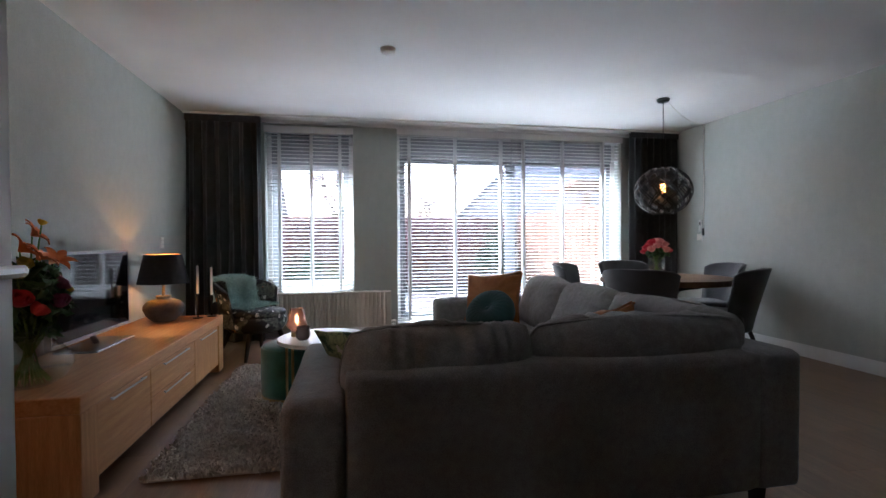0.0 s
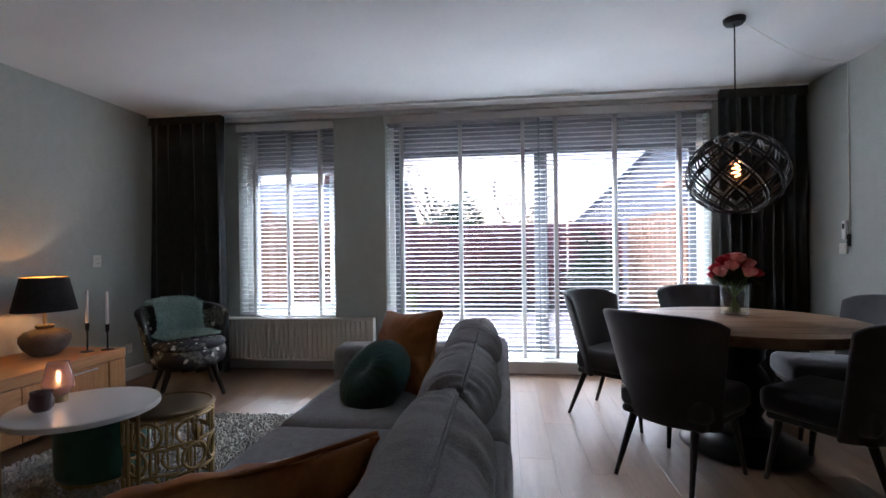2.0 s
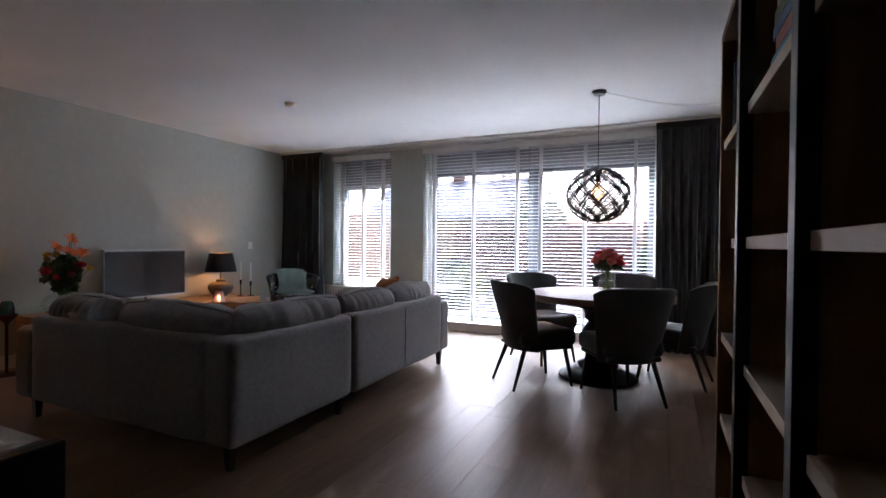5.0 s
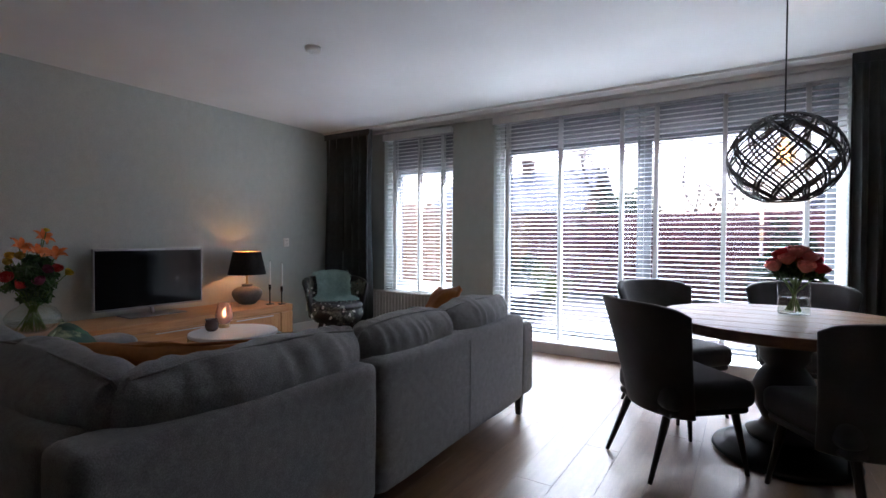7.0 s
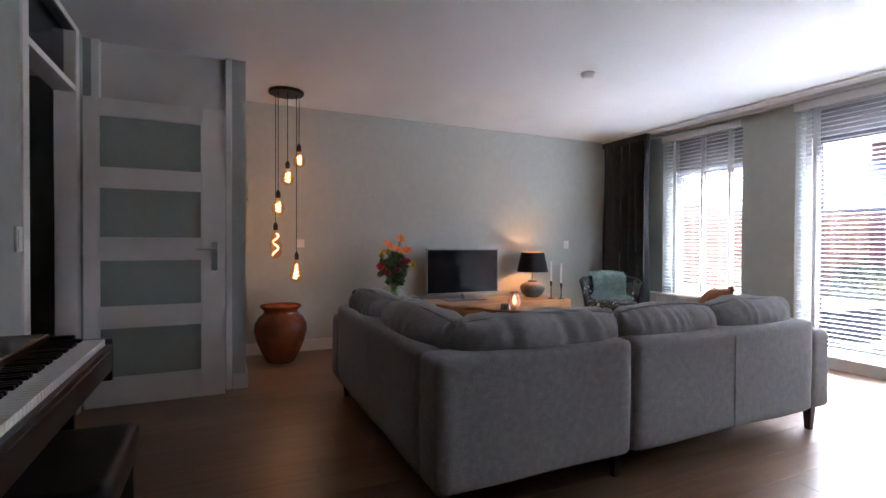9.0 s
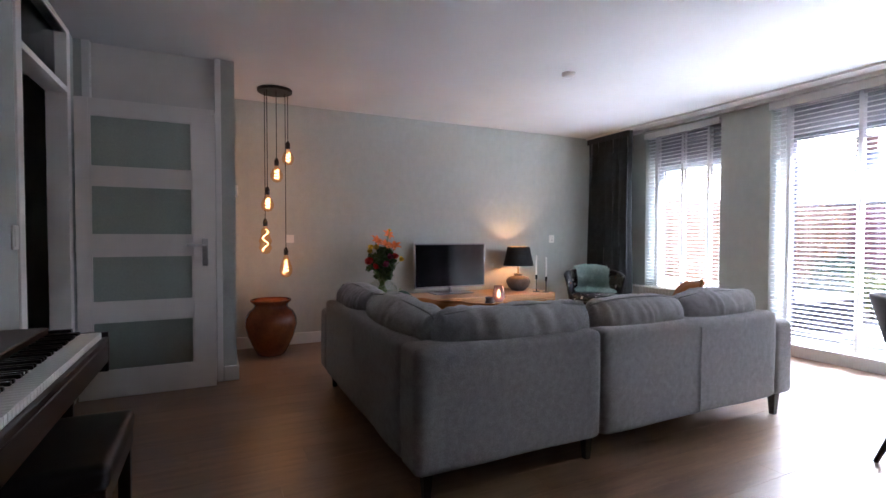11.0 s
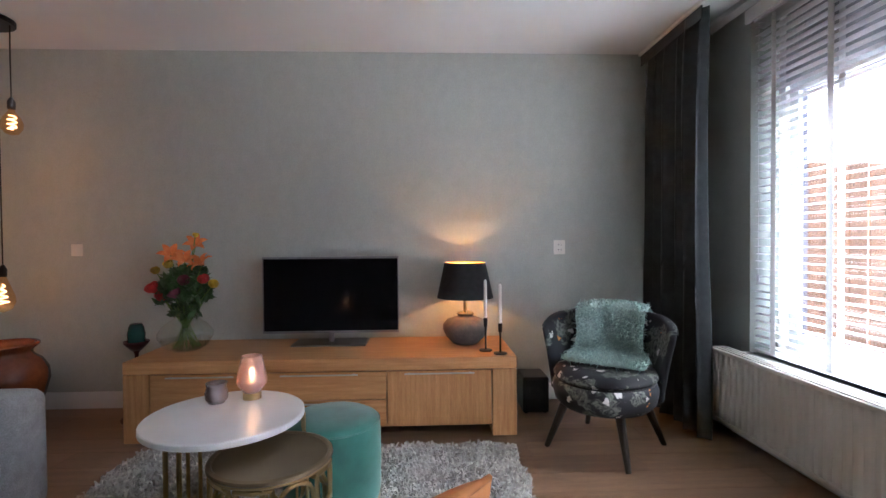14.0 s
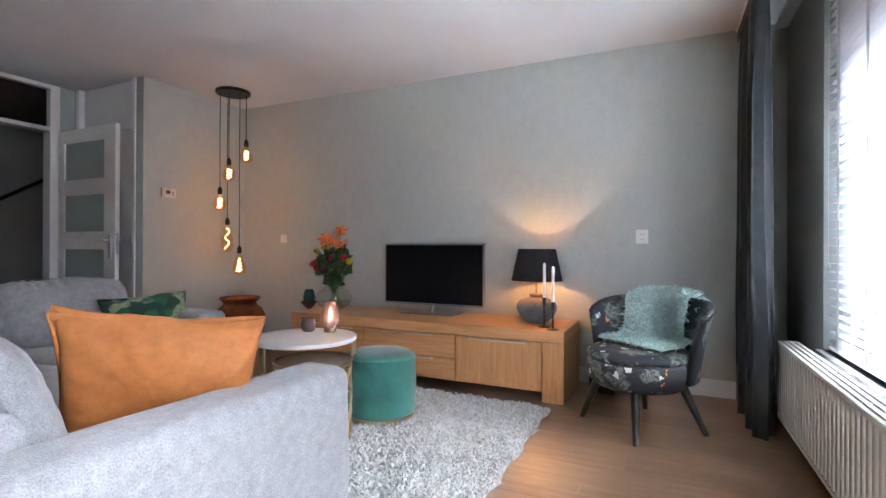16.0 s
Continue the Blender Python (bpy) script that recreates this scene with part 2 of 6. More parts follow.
# grey-violet tint darkens the over-bright view outdoors; not the glass's own colour
M_PANE = glass("window_pane", (0.41, 0.40, 0.425))
M_CLEAR = glass("clear_glass", (0.92, 0.96, 0.94), 0.0, 0.11)

# ---------- the room ----------
XL, XR, YW, YD, YN, XN, YK, H = -1.79, 4.32, 5.97, -0.05, 1.0, -0.66, -3.6, 2.57
W1 = (-0.98, 0.05, 0.52, 2.50)   # window: x from, to, z from, to
W2 = (0.58, 3.64, 0.10, 2.52)    # patio door


def wall_with_holes(x0, x1, z0, z1, y0, y1, holes):
    """A wall along x with rectangular holes right through it."""
    xs = sorted({x0, x1, *[h[0] for h in holes], *[h[1] for h in holes]})
    zs = sorted({z0, z1, *[h[2] for h in holes], *[h[3] for h in holes]})
    bm = bmesh.new()
    cell = {}
    for i in range(len(xs) - 1):
        for k in range(len(zs) - 1):
            cx, cz = (xs[i] + xs[i + 1]) / 2, (zs[k] + zs[k + 1]) / 2
            cell[i, k] = not any(h[0] < cx < h[1] and h[2] < cz < h[3] for h in holes)
    vs = {}

    def v(i, k, y):
        if (i, k, y) not in vs:
            vs[i, k, y] = bm.verts.new((xs[i], y, zs[k]))
        return vs[i, k, y]

    for (i, k), full in cell.items():
        if not full:
            continue
        bm.faces.new((v(i, k, y0), v(i + 1, k, y0), v(i + 1, k + 1, y0), v(i, k + 1, y0)))
        bm.faces.new((v(i, k, y1), v(i, k + 1, y1), v(i + 1, k + 1, y1), v(i + 1, k, y1)))
        for di, dk, a, b in ((-1, 0, (i, k), (i, k + 1)), (1, 0, (i + 1, k + 1), (i + 1, k)), (0, -1, (i + 1, k), (i, k)), (0, 1, (i, k + 1), (i + 1, k + 1))):
            if not cell.get((i + di, k + dk), False):
                bm.faces.new((v(*a, y0), v(*b, y0), v(*b, y1), v(*a, y1)))
    bmesh.ops.recalc_face_normals(bm, faces=bm.faces[:])
    return bm


structure("wall_north", wall_with_holes(XL - 0.25, XR + 0.25, 0, H + 0.25, YW, YW + 0.32, [W1, W2]), M_WALL, "sage green papered wall with two large windows", "wall")
structure("wall_west", box(XL - 0.25, XL, -1.6, YW, 0, H + 0.25), M_WALL, "sage green papered wall behind the television", "wall")
structure("wall_east", box(XR, XR + 0.25, YK, YW, 0, H + 0.25), M_WALL, "sage green papered wall beside the dining table", "wall")
structure("wall_nook", box(XL, XN - 0.1, YN - 0.1, YN, 0, H), M_WALL, "sage green wall with the thermostat", "wall")
structure("wall_closet", join(box(XN - 0.1, XN, 0.90, YN, 0, H), box(XN - 0.1, XN, YD, 0.0, 0, H)), M_WALL, "sage green end of the closet wall", "wall")
D1 = (-0.47, 0.42, 0, 2.53)
structure("wall_south", wall_with_holes(XN - 0.1, 2.6, 0, H, YD - 0.1, YD, [D1]), M_WALL, "sage green wall with the hall doorway", "wall")
structure("wall_kitchen", box(2.5, 2.6, YK, YD - 0.1, 0, H), M_WALL, "plain sage wall that closes the kitchen side", "wall")
structure("wall_back", box(2.5, XR, YK - 0.1, YK, 0, H), M_WALL, "plain sage wall at the far back of the room", "wall")
structure("wall_hall", join(box(XL, 2.5, -1.7, -1.6, 0, H), box(2.4, 2.5, -1.6, YD - 0.1, 0, H)), M_WALL, "plain wall of the hall behind the doorway", "wall")
structure("ceiling", box(XL - 0.2, XR + 0.2, YK - 0.1, YW - 0.001, H, H + 0.2), M_CEIL, "smooth matt white ceiling", "ceiling")
floor = structure("floor", box(XL - 0.2, XR + 0.2, YK - 0.1, YW + 0.1, -0.2, -0.004), M_SUBFLOOR, "warm brown oak plank floor", "floor")

# baseboards
BB = 0.12
for name, b in (("baseboard", box(XL, XL + 0.016, YN, YW, 0, BB, 0.003)), ("baseboard", box(XR - 0.016, XR, YK, YW, 0, BB, 0.003)),
                ("baseboard", box(XL + 0.016, XN, YN, YN + 0.016, 0, BB, 0.003)), ("baseboard", box(XN, XN + 0.016, 0.905, YN + 0.016, 0, BB, 0.003)),
                ("baseboard", box(0.49, 2.6, YD, YD + 0.016, 0, BB, 0.003)), ("baseboard", box(XL + 0.016, W2[0] - 0.03, YW - 0.016, YW, 0, BB, 0.003)),
                ("baseboard", box(W2[1] + 0.03, XR - 0.016, YW - 0.016, YW, 0, BB, 0.003))):
    structure(name, b, M_BASE, "white painted baseboard", "baseboard")

# ---------- windows ----------
def window(name, w, label, mullions, header, sash):
    """A glazed frame in the hole w, with a solid header above the glass."""
    x0, x1, z0, z1 = w
    y0 = YW + 0.17
    fr = structure(name, join(box(x0, x0 + 0.055, y0, y0 + 0.1, z0, z1), box(x1 - 0.055, x1, y0, y0 + 0.1, z0, z1), box(x0 + 0.055, x1 - 0.055, y0, y0 + 0.1, z0, z0 + 0.06)), M_WHITE, label, "window")
    part("window_header", box(x0 + 0.055, x1 - 0.055, y0, y0 + 0.1, header, z1), M_HEADER, fr, "blue-grey panel above the glass")
    edges = [x0 + 0.055] + mullions + [x1 - 0.055]
    for a, b in zip(edges, edges[1:]):
        s = 0.065
        za, zb = z0 + 0.06, header
        part("window_frame", join(box(a, a + s, y0 + 0.02, y0 + 0.08, za, zb, 0.004), box(b - s, b, y0 + 0.02, y0 + 0.08, za, zb, 0.004),
                                  box(a + s, b - s, y0 + 0.02, y0 + 0.08, za, za + s, 0.004), box(a + s, b - s, y0 + 0.02, y0 + 0.08, zb - s, zb, 0.004)), sash, fr)
        pane = part("pane", box(a + s - 0.005, b - s + 0.005, y0 + 0.045, y0 + 0.053, za + s - 0.005, zb - s + 0.005), M_PANE, fr)
        pane.visible_shadow = False
    return fr


M_SASH = material("pale_grey_sash", (0.50, 0.52, 0.55), 0.4, colour2=(0.55, 0.57, 0.60), scale=5)
M_HEADER = material("header_panel", (0.30, 0.31, 0.33), 0.5, colour2=(0.34, 0.35, 0.37), scale=4)
win1 = window("window_1", W1, "tall window with grey sash behind a white blind", [], 2.08, M_SASH)
win2 = window("window_2", W2, "wide sliding patio door with dark sash behind blinds", [2.12], 2.21, M_FRAME)
part("window_sill", box(W1[0] - 0.03, W1[1] + 0.03, YW - 0.03, YW + 0.17, W1[2] - 0.03, W1[2], 0.004), M_SILL, win1)
part("threshold", box(W2[0], W2[1], YW - 0.03, YW + 0.17, 0.0, W2[2] + 0.012, 0.006), M_WHITE, win2, "white painted door threshold")

SLAT_PITCH, SLAT_DEPTH = 0.0435, 0.05


def slat_mesh(width):
    bm = bmesh.new()
    n = 4
    top = [[bm.verts.new((x, -SLAT_DEPTH / 2 + SLAT_DEPTH * i / n, 0.0035 * (1 - (2 * i / n - 1) ** 2) + d)) for i in range(n + 1)] for d in (0.0006, -0.0006) for x in (-width / 2, width / 2)]
    for i in range(n):
        bm.faces.new((top[0][i], top[1][i], top[1][i + 1], top[0][i + 1]))
        bm.faces.new((top[2][i], top[2][i + 1], top[3][i + 1], top[3][i]))
    bm.faces.new((top[0][0], top[2][0], top[3][0], top[1][0]))
    bm.faces.new((top[0][n], top[1][n], top[3][n], top[2][n]))
    me = bpy.data.meshes.new("slat")
    bm.to_mesh(me)
    bm.free()
    me.materials.append(M_BLIND)
    return me


def blind(x0, x1, z0, z1, tapes, label):
    cx, y = (x0 + x1) / 2, YW + 0.045
    b = thing("venetian_blind", Matrix.Translation((cx, y, z0)), label, "blind", "venetian blinds")
    w = x1 - x0
    part("headrail", box(-w / 2, w / 2, -0.035, 0.035, z1 - z0 - 0.06, z1 - z0, 0.004), M_BLIND, b)
    part("valance", box(-w / 2 - 0.012, w / 2 + 0.012, -0.082, -0.064, z1 - z0 - 0.065, z1 - z0 + 0.012, 0.003), M_CEIL, b)
    part("bottom_rail", box(-w / 2, w / 2, -0.026, 0.026, 0, 0.02, 0.004), M_BLIND, b)
    me = slat_mesh(w)
    z = 0.045
    while z < z1 - z0 - 0.07:
        s = new("slat", me)
        s.parent = b
        s.matrix_local = pose(0, 0.001 * math.sin(z * 37), z, -0.5 + 1.2 * math.sin(z * 23), 0.12 * math.sin(z * 51), 0)
        z += SLAT_PITCH
    for t in tapes:
        part("ladder_tape", join(box(t - cx - 0.018, t - cx + 0.018, -0.0285, -0.0275, 0.01, z1 - z0 - 0.05), box(t - cx - 0.018, t - cx + 0.018, 0.0275, 0.0285, 0.01, z1 - z0 - 0.05)), M_TAPE, b)
    part("tilt_cord", tube([(-w / 2 + 0.05, -0.04, z1 - z0 - 0.05), (-w / 2 + 0.05, -0.04, 0.45)], 0.0015, 5), M_TAPE, b)
    part("cord_knob", moved(lathe([(0, 0), (0.007, 0.003), (0.009, 0.02), (0.004, 0.04), (0, 0.042)], 10), Matrix.Translation((-w / 2 + 0.05, -0.04, 0.41))), M_TAPE, b)
    return b


blind(W1[0] + 0.01, W1[1] - 0.01, W1[2] + 0.012, W1[3] - 0.005, (-0.82, -0.45, -0.11), "white wooden venetian blind lowered with open slats")
blind(W2[0] + 0.01, 2.085, W2[2] + 0.03, W2[3] - 0.005, (0.74, 1.33, 1.94), "wide white venetian blind lowered over the patio door")
blind(2.10, W2[1] - 0.01, W2[2] + 0.03, W2[3] - 0.005, (2.25, 2.80, 3.38), "white venetian blind lowered beside the dining table")

# ---------- curtains ----------
def curtain(x0, x1, label, folds, seed):
    c = thing("curtain", Matrix.Translation(((x0 + x1) / 2, 5.71, 0)), label, "curtain", "long window curtains")
    bm = bmesh.new()
    nx, nz, w = folds * 10, 24, x1 - x0
    g = {}
    for i in range(nx + 1):
        for k in range(nz + 1):
            u, v = i / nx, k / nz
            amp = 0.072 * (1 - 0.5 * v ** 6) * (0.75 + 0.45 * noise.noise(Vector((u * 5 + seed, 0, 0))))
            ph = u * folds * 2 * math.pi + 0.9 * noise.noise(Vector((u * 4 + seed, v * 1.2, 3)))
            y = amp * math.sin(ph) + 0.012 * noise.noise(Vector((u * 6, v * 3, seed)))
            x = (u - 0.5) * w * (1 + 0.04 * (1 - v) * math.sin(seed)) + 0.012 * math.sin(2 * ph)
            g[i, k] = bm.verts.new((x, y, 0.015 + v * 2.525))
    for i in range(nx):
        for k in range(nz):
            bm.faces.new((g[i, k], g[i + 1, k], g[i + 1, k + 1], g[i, k + 1]))
    geom = bmesh.ops.extrude_face_region(bm, geom=bm.faces[:])["geom"]
    bmesh.ops.translate(bm, vec=(0, 0.006, 0), verts=[q for q in geom if isinstance(q, bmesh.types.BMVert)])
    bmesh.ops.recalc_face_normals(bm, faces=bm.faces[:])
    part("drape", bm, M_CURTAIN, c, smooth=True)
    part("heading_tape", box(-w / 2, w / 2, -0.034, -0.028, 2.47, 2.545, 0.002), M_CURTAIN, c)
    return c


curtain(XL + 0.03, -0.98, "long charcoal fabric curtain drawn aside by the window", 6, 1.3)
curtain(3.60, XR - 0.02, "long charcoal fabric curtain drawn aside near the dining table", 8, 4.1)
rail = thing("curtain_rail", Matrix.Translation(((XL + XR) / 2, 5.74, H)), "white ceiling-mounted curtain rail above the windows", "curtain rail")
part("track", box(-3.04, 3.04, -0.075, -0.05, -0.022, 0, 0.003), M_WHITE, rail)
structure("trim", box(XL, XR, 5.90, YW, H - 0.035, H, 0.003), M_CEIL, "plastered strip between ceiling and window wall", "trim")

# ---------- radiator ----------
def radiator():
    r = thing("radiator", Matrix.Translation((-0.30, YW - 0.05, 0.115)), "cream enamelled panel radiator under the window", "radiator")
    w, h = 1.56, 0.42
    bm = bmesh.new()
    n = 31
    vs = []
    for i in range(n):
        x = -w / 2 + 0.02 + (w - 0.04) * i / n
        step = (w - 0.04) / n
        for f, y in ((0.0, -0.112), (0.14, -0.112), (0.26, -0.122), (0.36, -0.125), (0.78, -0.125), (0.88, -0.122)):
            vs.append((bm.verts.new((x + f * step, y, 0.02)), bm.verts.new((x + f * step, y, h - 0.02))))
    for a, b in zip(vs, vs[1:]):
        bm.faces.new((a[0], b[0], b[1], a[1]))
    part("front_panel", join(bm, box(-w / 2, w / 2, -0.128, -0.11, h - 0.022, h, 0.004), box(-w / 2, w / 2, -0.128, -0.11, 0, 0.022, 0.004),
                             box(-w / 2, -w / 2 + 0.03, -0.127, -0.11, 0.02, h - 0.02), box(w / 2 - 0.03, w / 2, -0.127, -0.11, 0.02, h - 0.02)), M_RADIATOR, r)
    part("rear_panel", box(-w / 2, w / 2, -0.045, -0.03, 0, h, 0.004), M_RADIATOR, r)
    for s in (-1, 1):
        part("side_cover", box(s * w / 2 - 0.006, s * w / 2 + 0.006, -0.128, -0.03, 0.0, h + 0.004, 0.003), M_RADIATOR, r)
    grille = [box(-w / 2 + 0.01, w / 2 - 0.01, -0.105 + 0.028 * i, -0.090 + 0.028 * i, h - 0.004, h + 0.004) for i in range(3)] + [box(-w / 2 + 0.02 + i * 0.23, -w / 2 + 0.03 + i * 0.23, -0.11, -0.03, h - 0.005, h + 0.003) for i in range(7)]
    part("top_grille", join(*grille), M_RADIATOR, r)
    part("valve", join(moved(lathe([(0, 0), (0.018, 0), (0.02, 0.05), (0.012, 0.06), (0, 0.06)], 14), pose(w / 2 + 0.01, -0.08, 0.05, 0, 90, 0)), tube([(w / 2 + 0.03, -0.08, 0.05), (w / 2 + 0.03, -0.08, -0.088)], 0.008)), M_WHITE, r)
    for s in (-0.5, 0.47):
        part("bracket", box(s, s + 0.03, -0.031, 0.049, 0.1, 0.3), M_RADIATOR, r)


radiator()

# ---------- doors ----------
M_DOOR = material("door_enamel", (0.80, 0.77, 0.74), 0.38, colour2=(0.84, 0.81, 0.78), scale=5, bump=0.05, bump_scale=50)
M_FROST = material("frosted_glass", (0.33, 0.38, 0.34), 0.3, colour2=(0.38, 0.43, 0.39), scale=120, bump=0.25, bump_scale=260, fine=0.05)


def lever(side, z):
    """A lever handle on its plate; side: the way that the door's face looks, along x."""
    plate = box(side * 0.0 - 0.004, 0.004, -0.02, 0.02, -0.12, 0.09, 0.003)
    bar = tube([(side * 0.004, 0, 0.04), (side * 0.05, 0, 0.04), (side * 0.055, -0.02, 0.04), (side * 0.055, -0.12, 0.04)], 0.009, 8)
    return moved(join(plate, bar), Matrix.Translation((0, 0, z)))


def open_door():
    d = thing("door", Matrix.Translation((-0.53, -0.02, 0.0)), "white door with four frosted panes standing open", "door")
    zs = [0.012, 0.20, 0.56, 0.69, 1.03, 1.17, 1.53, 1.65, 2.02, 2.13]
    w, a, b = 0.87, 0.08, 0.72
    part("stile", box(-0.02, 0.02, 0, a, zs[0], zs[-1], 0.002), M_DOOR, d)
    part("stile", box(-0.02, 0.02, b, w, zs[0], zs[-1], 0.002), M_DOOR, d)
    for k in range(0, 10, 2):
        part("rail", box(-0.0195, 0.0195, a, b, zs[k], zs[k + 1], 0.001), M_DOOR, d)
    for k in range(1, 9, 2):
        p = part("pane", box(-0.004, 0.004, a, b, zs[k], zs[k + 1]), M_FROST, d, "frosted grey glass pane")
        for sgn in (-1, 1):
            x = sgn * 0.012
            part("glazing_bead", join(box(x - 0.007, x + 0.007, a, a + 0.012, zs[k], zs[k + 1]), box(x - 0.007, x + 0.007, b - 0.012, b, zs[k], zs[k + 1]),
                                      box(x - 0.007, x + 0.007, a + 0.012, b - 0.012, zs[k], zs[k] + 0.012), box(x - 0.007, x + 0.007, a + 0.012, b - 0.012, zs[k + 1] - 0.012, zs[k + 1])), M_DOOR, d)
    for sgn in (1, -1):
        part("door_handle", moved(lever(sgn, 1.06), Matrix.Translation((sgn * 0.0245, 0.80, 0))), M_STEEL, d, "brushed steel lever handle")
    part("lock_plate", box(-0.01, 0.01, w, w + 0.002, 0.98, 1.16), M_STEEL, d)
    for z in (0.25, 1.05, 1.88):
        part("hinge", moved(lathe([(0, 0), (0.008, 0), (0.008, 0.09), (0, 0.09)], 10), Matrix.Translation((-0.024, -0.006, z))), M_STEEL, d)
    return d


open_door()
frame1 = structure("door_1", join(box(D1[0] - 0.06, D1[0] + 0.02, YD - 0.11, YD + 0.012, 0, D1[3], 0.003), box(D1[1] - 0.02, D1[1] + 0.06, YD - 0.11, YD + 0.012, 0, D1[3], 0.003),
                                  box(D1[0] + 0.02, D1[1] - 0.02, YD - 0.11, YD + 0.012, 2.13, 2.17, 0.003), box(D1[0] - 0.06, D1[1] + 0.06, YD - 0.11, YD + 0.012, D1[3], H - 0.001, 0.003)), M_DOOR, "white painted doorway to the hall with a transom light", "door frame")
tp = part("transom_pane", box(D1[0] + 0.02, D1[1] - 0.02, YD - 0.06, YD - 0.054, 2.17, D1[3]), M_PANE, frame1)
M_PANEL = material("panel_grey_white", (0.66, 0.64, 0.61), 0.5, colour2=(0.71, 0.69, 0.66), scale=4)
closet = thing("closet_door", Matrix.Translation((XN - 0.05, 0.0, 0)), "plain pale closet door behind the open door", "door")
part("leaf", box(-0.02, 0.02, 0.05, 0.855, 0.01, 2.11, 0.002), M_DOOR, closet)
part("upper_panel", box(-0.015, 0.015, 0.05, 0.855, 2.15, H - 0.001, 0.002), M_PANEL, closet)
part("frame", join(box(-0.045, 0.065, 0.0, 0.048, 0, H - 0.001, 0.003), box(-0.045, 0.065, 0.857, 0.90, 0, H - 0.001, 0.003), box(-0.04, 0.05, 0.048, 0.857, 2.112, 2.148, 0.002)), M_WHITE, closet)
part("door_handle", moved(lever(1, 1.06), Matrix.Translation((0.0245, 0.80, 0))), M_STEEL, closet, "brushed steel lever handle")

# ---------- wall plates, smoke detector ----------
M_PLATE = material("switch_plastic", (0.72, 0.70, 0.64), 0.4, colour2=(0.76, 0.74, 0.68), scale=20)


def wall_plate(m, label, w=0.08, h=0.08, sockets=0):
    p = thing("wall_socket" if sockets else "light_switch", m, label, "socket" if sockets else "switch")
    part("plate", box(-w / 2, w / 2, -0.011, 0, -h / 2, h / 2, 0.003), M_PLATE, p)
    part("rocker", box(-w / 2 + 0.014, w / 2 - 0.014, -0.0145, -0.0105, -h / 2 + 0.014, h / 2 - 0.014, 0.0015), M_PLATE, p)
    for k in range(sockets):
        zc = (k - (sockets - 1) / 2) * 0.036
        part("contact_hole", join(*[moved(lathe([(0, 0), (0.0032, 0), (0.0032, 0.002), (0, 0.002)], 8), pose(s * 0.0095, -0.0147, zc, 90, 0, 0)) for s in (-1, 1)]), M_BLACK, p)
    return p


wall_plate(pose(XL, 5.07, 1.135, 0, 0, 90), "cream double wall socket near the curtain", 0.085, 0.105, 2)
wall_plate(pose(XL, 1.58, 1.14, 0, 0, 90), "cream light switch by the clay pot", 0.08, 0.085)
wall_plate(pose(XR, 5.30, 1.17, 0, 0, -90), "cream light switch on the dining wall", 0.08, 0.08)
wall_plate(pose(0.53, YD, 1.16, 0, 0, 180), "cream light switch beside the hall doorway", 0.075, 0.12)
wall_plate(pose(XL, 5.42, 0.30, 0, 0, 90), "cream wall socket low behind the armchair", 0.07, 0.09, 1)
wall_plate(pose(0.75, -1.6, 1.3, 0, 0, 180), "cream light switch on the hall wall", 0.08, 0.08)
th = thing("thermostat", pose(-0.89, YN, 1.55, 0, 0, 180), "white wall thermostat with a small display", "thermostat")
part("housing", box(-0.07, 0.07, -0.028, 0, -0.045, 0.045, 0.006), M_PLATE, th)
part("display", box(-0.035, 0.01, -0.0295, -0.0275, -0.012, 0.02), M_BLACK, th)
part("button", join(box(0.03, 0.042, -0.031, -0.027, 0.0, 0.014, 0.002), box(0.03, 0.042, -0.031, -0.027, -0.022, -0.008, 0.002)), M_BLACK, th)
dm = thing("dimmer_switch", pose(XR, 5.28, 1.31, 0, 0, -90), "grey wall remote above the light switch", "switch")
part("body", box(-0.022, 0.022, -0.018, 0, -0.07, 0.07, 0.005), M_WHITE, dm)
part("button", box(-0.012, 0.012, -0.020, -0.017, 0.01, 0.05, 0.002), M_BLACK, dm)
cable = thing("pendant_cable", pose(XR, 5.23, 0), "thin pale cable running up the wall", "cable")
part("cord", tube([(-0.006, 0, 1.25), (-0.006, 0, 1.9), (-0.007, 0, H - 0.003), (-0.02, -0.02, H - 0.006)], 0.004, 6), M_PLATE, cable)
part("inline_switch", box(-0.022, -0.002, -0.012, 0.012, 1.19, 1.28, 0.004), M_BLACK, cable)
sd = thing("smoke_detector", Matrix.Translation((0.29, 3.60, H)), "round white smoke detector on the ceiling", "smoke detector")
part("housing", lathe([(0, -0.035), (0.035, -0.034), (0.05, -0.026), (0.056, -0.012), (0.058, 0), (0, 0)], 28), M_WHITE, sd, smooth=True)
part("vent_ring", lathe([(0.046, -0.031), (0.052, -0.027), (0.052, -0.024), (0.046, -0.028)], 28), M_PLATE, sd)
hr = thing("handrail", Matrix.Translation((0.0, -1.55, 0)), "dark wooden stair handrail in the hall", "handrail")
part("rail", tube([(0.35, 0.0, 0.9), (-1.2, 0.0, 1.9)], 0.022, 10), M_BLACK, hr)
part("bracket", tube([(0.0, 0.0, 1.11), (0.0, -0.045, 1.08)], 0.008, 8), M_STEEL, hr)

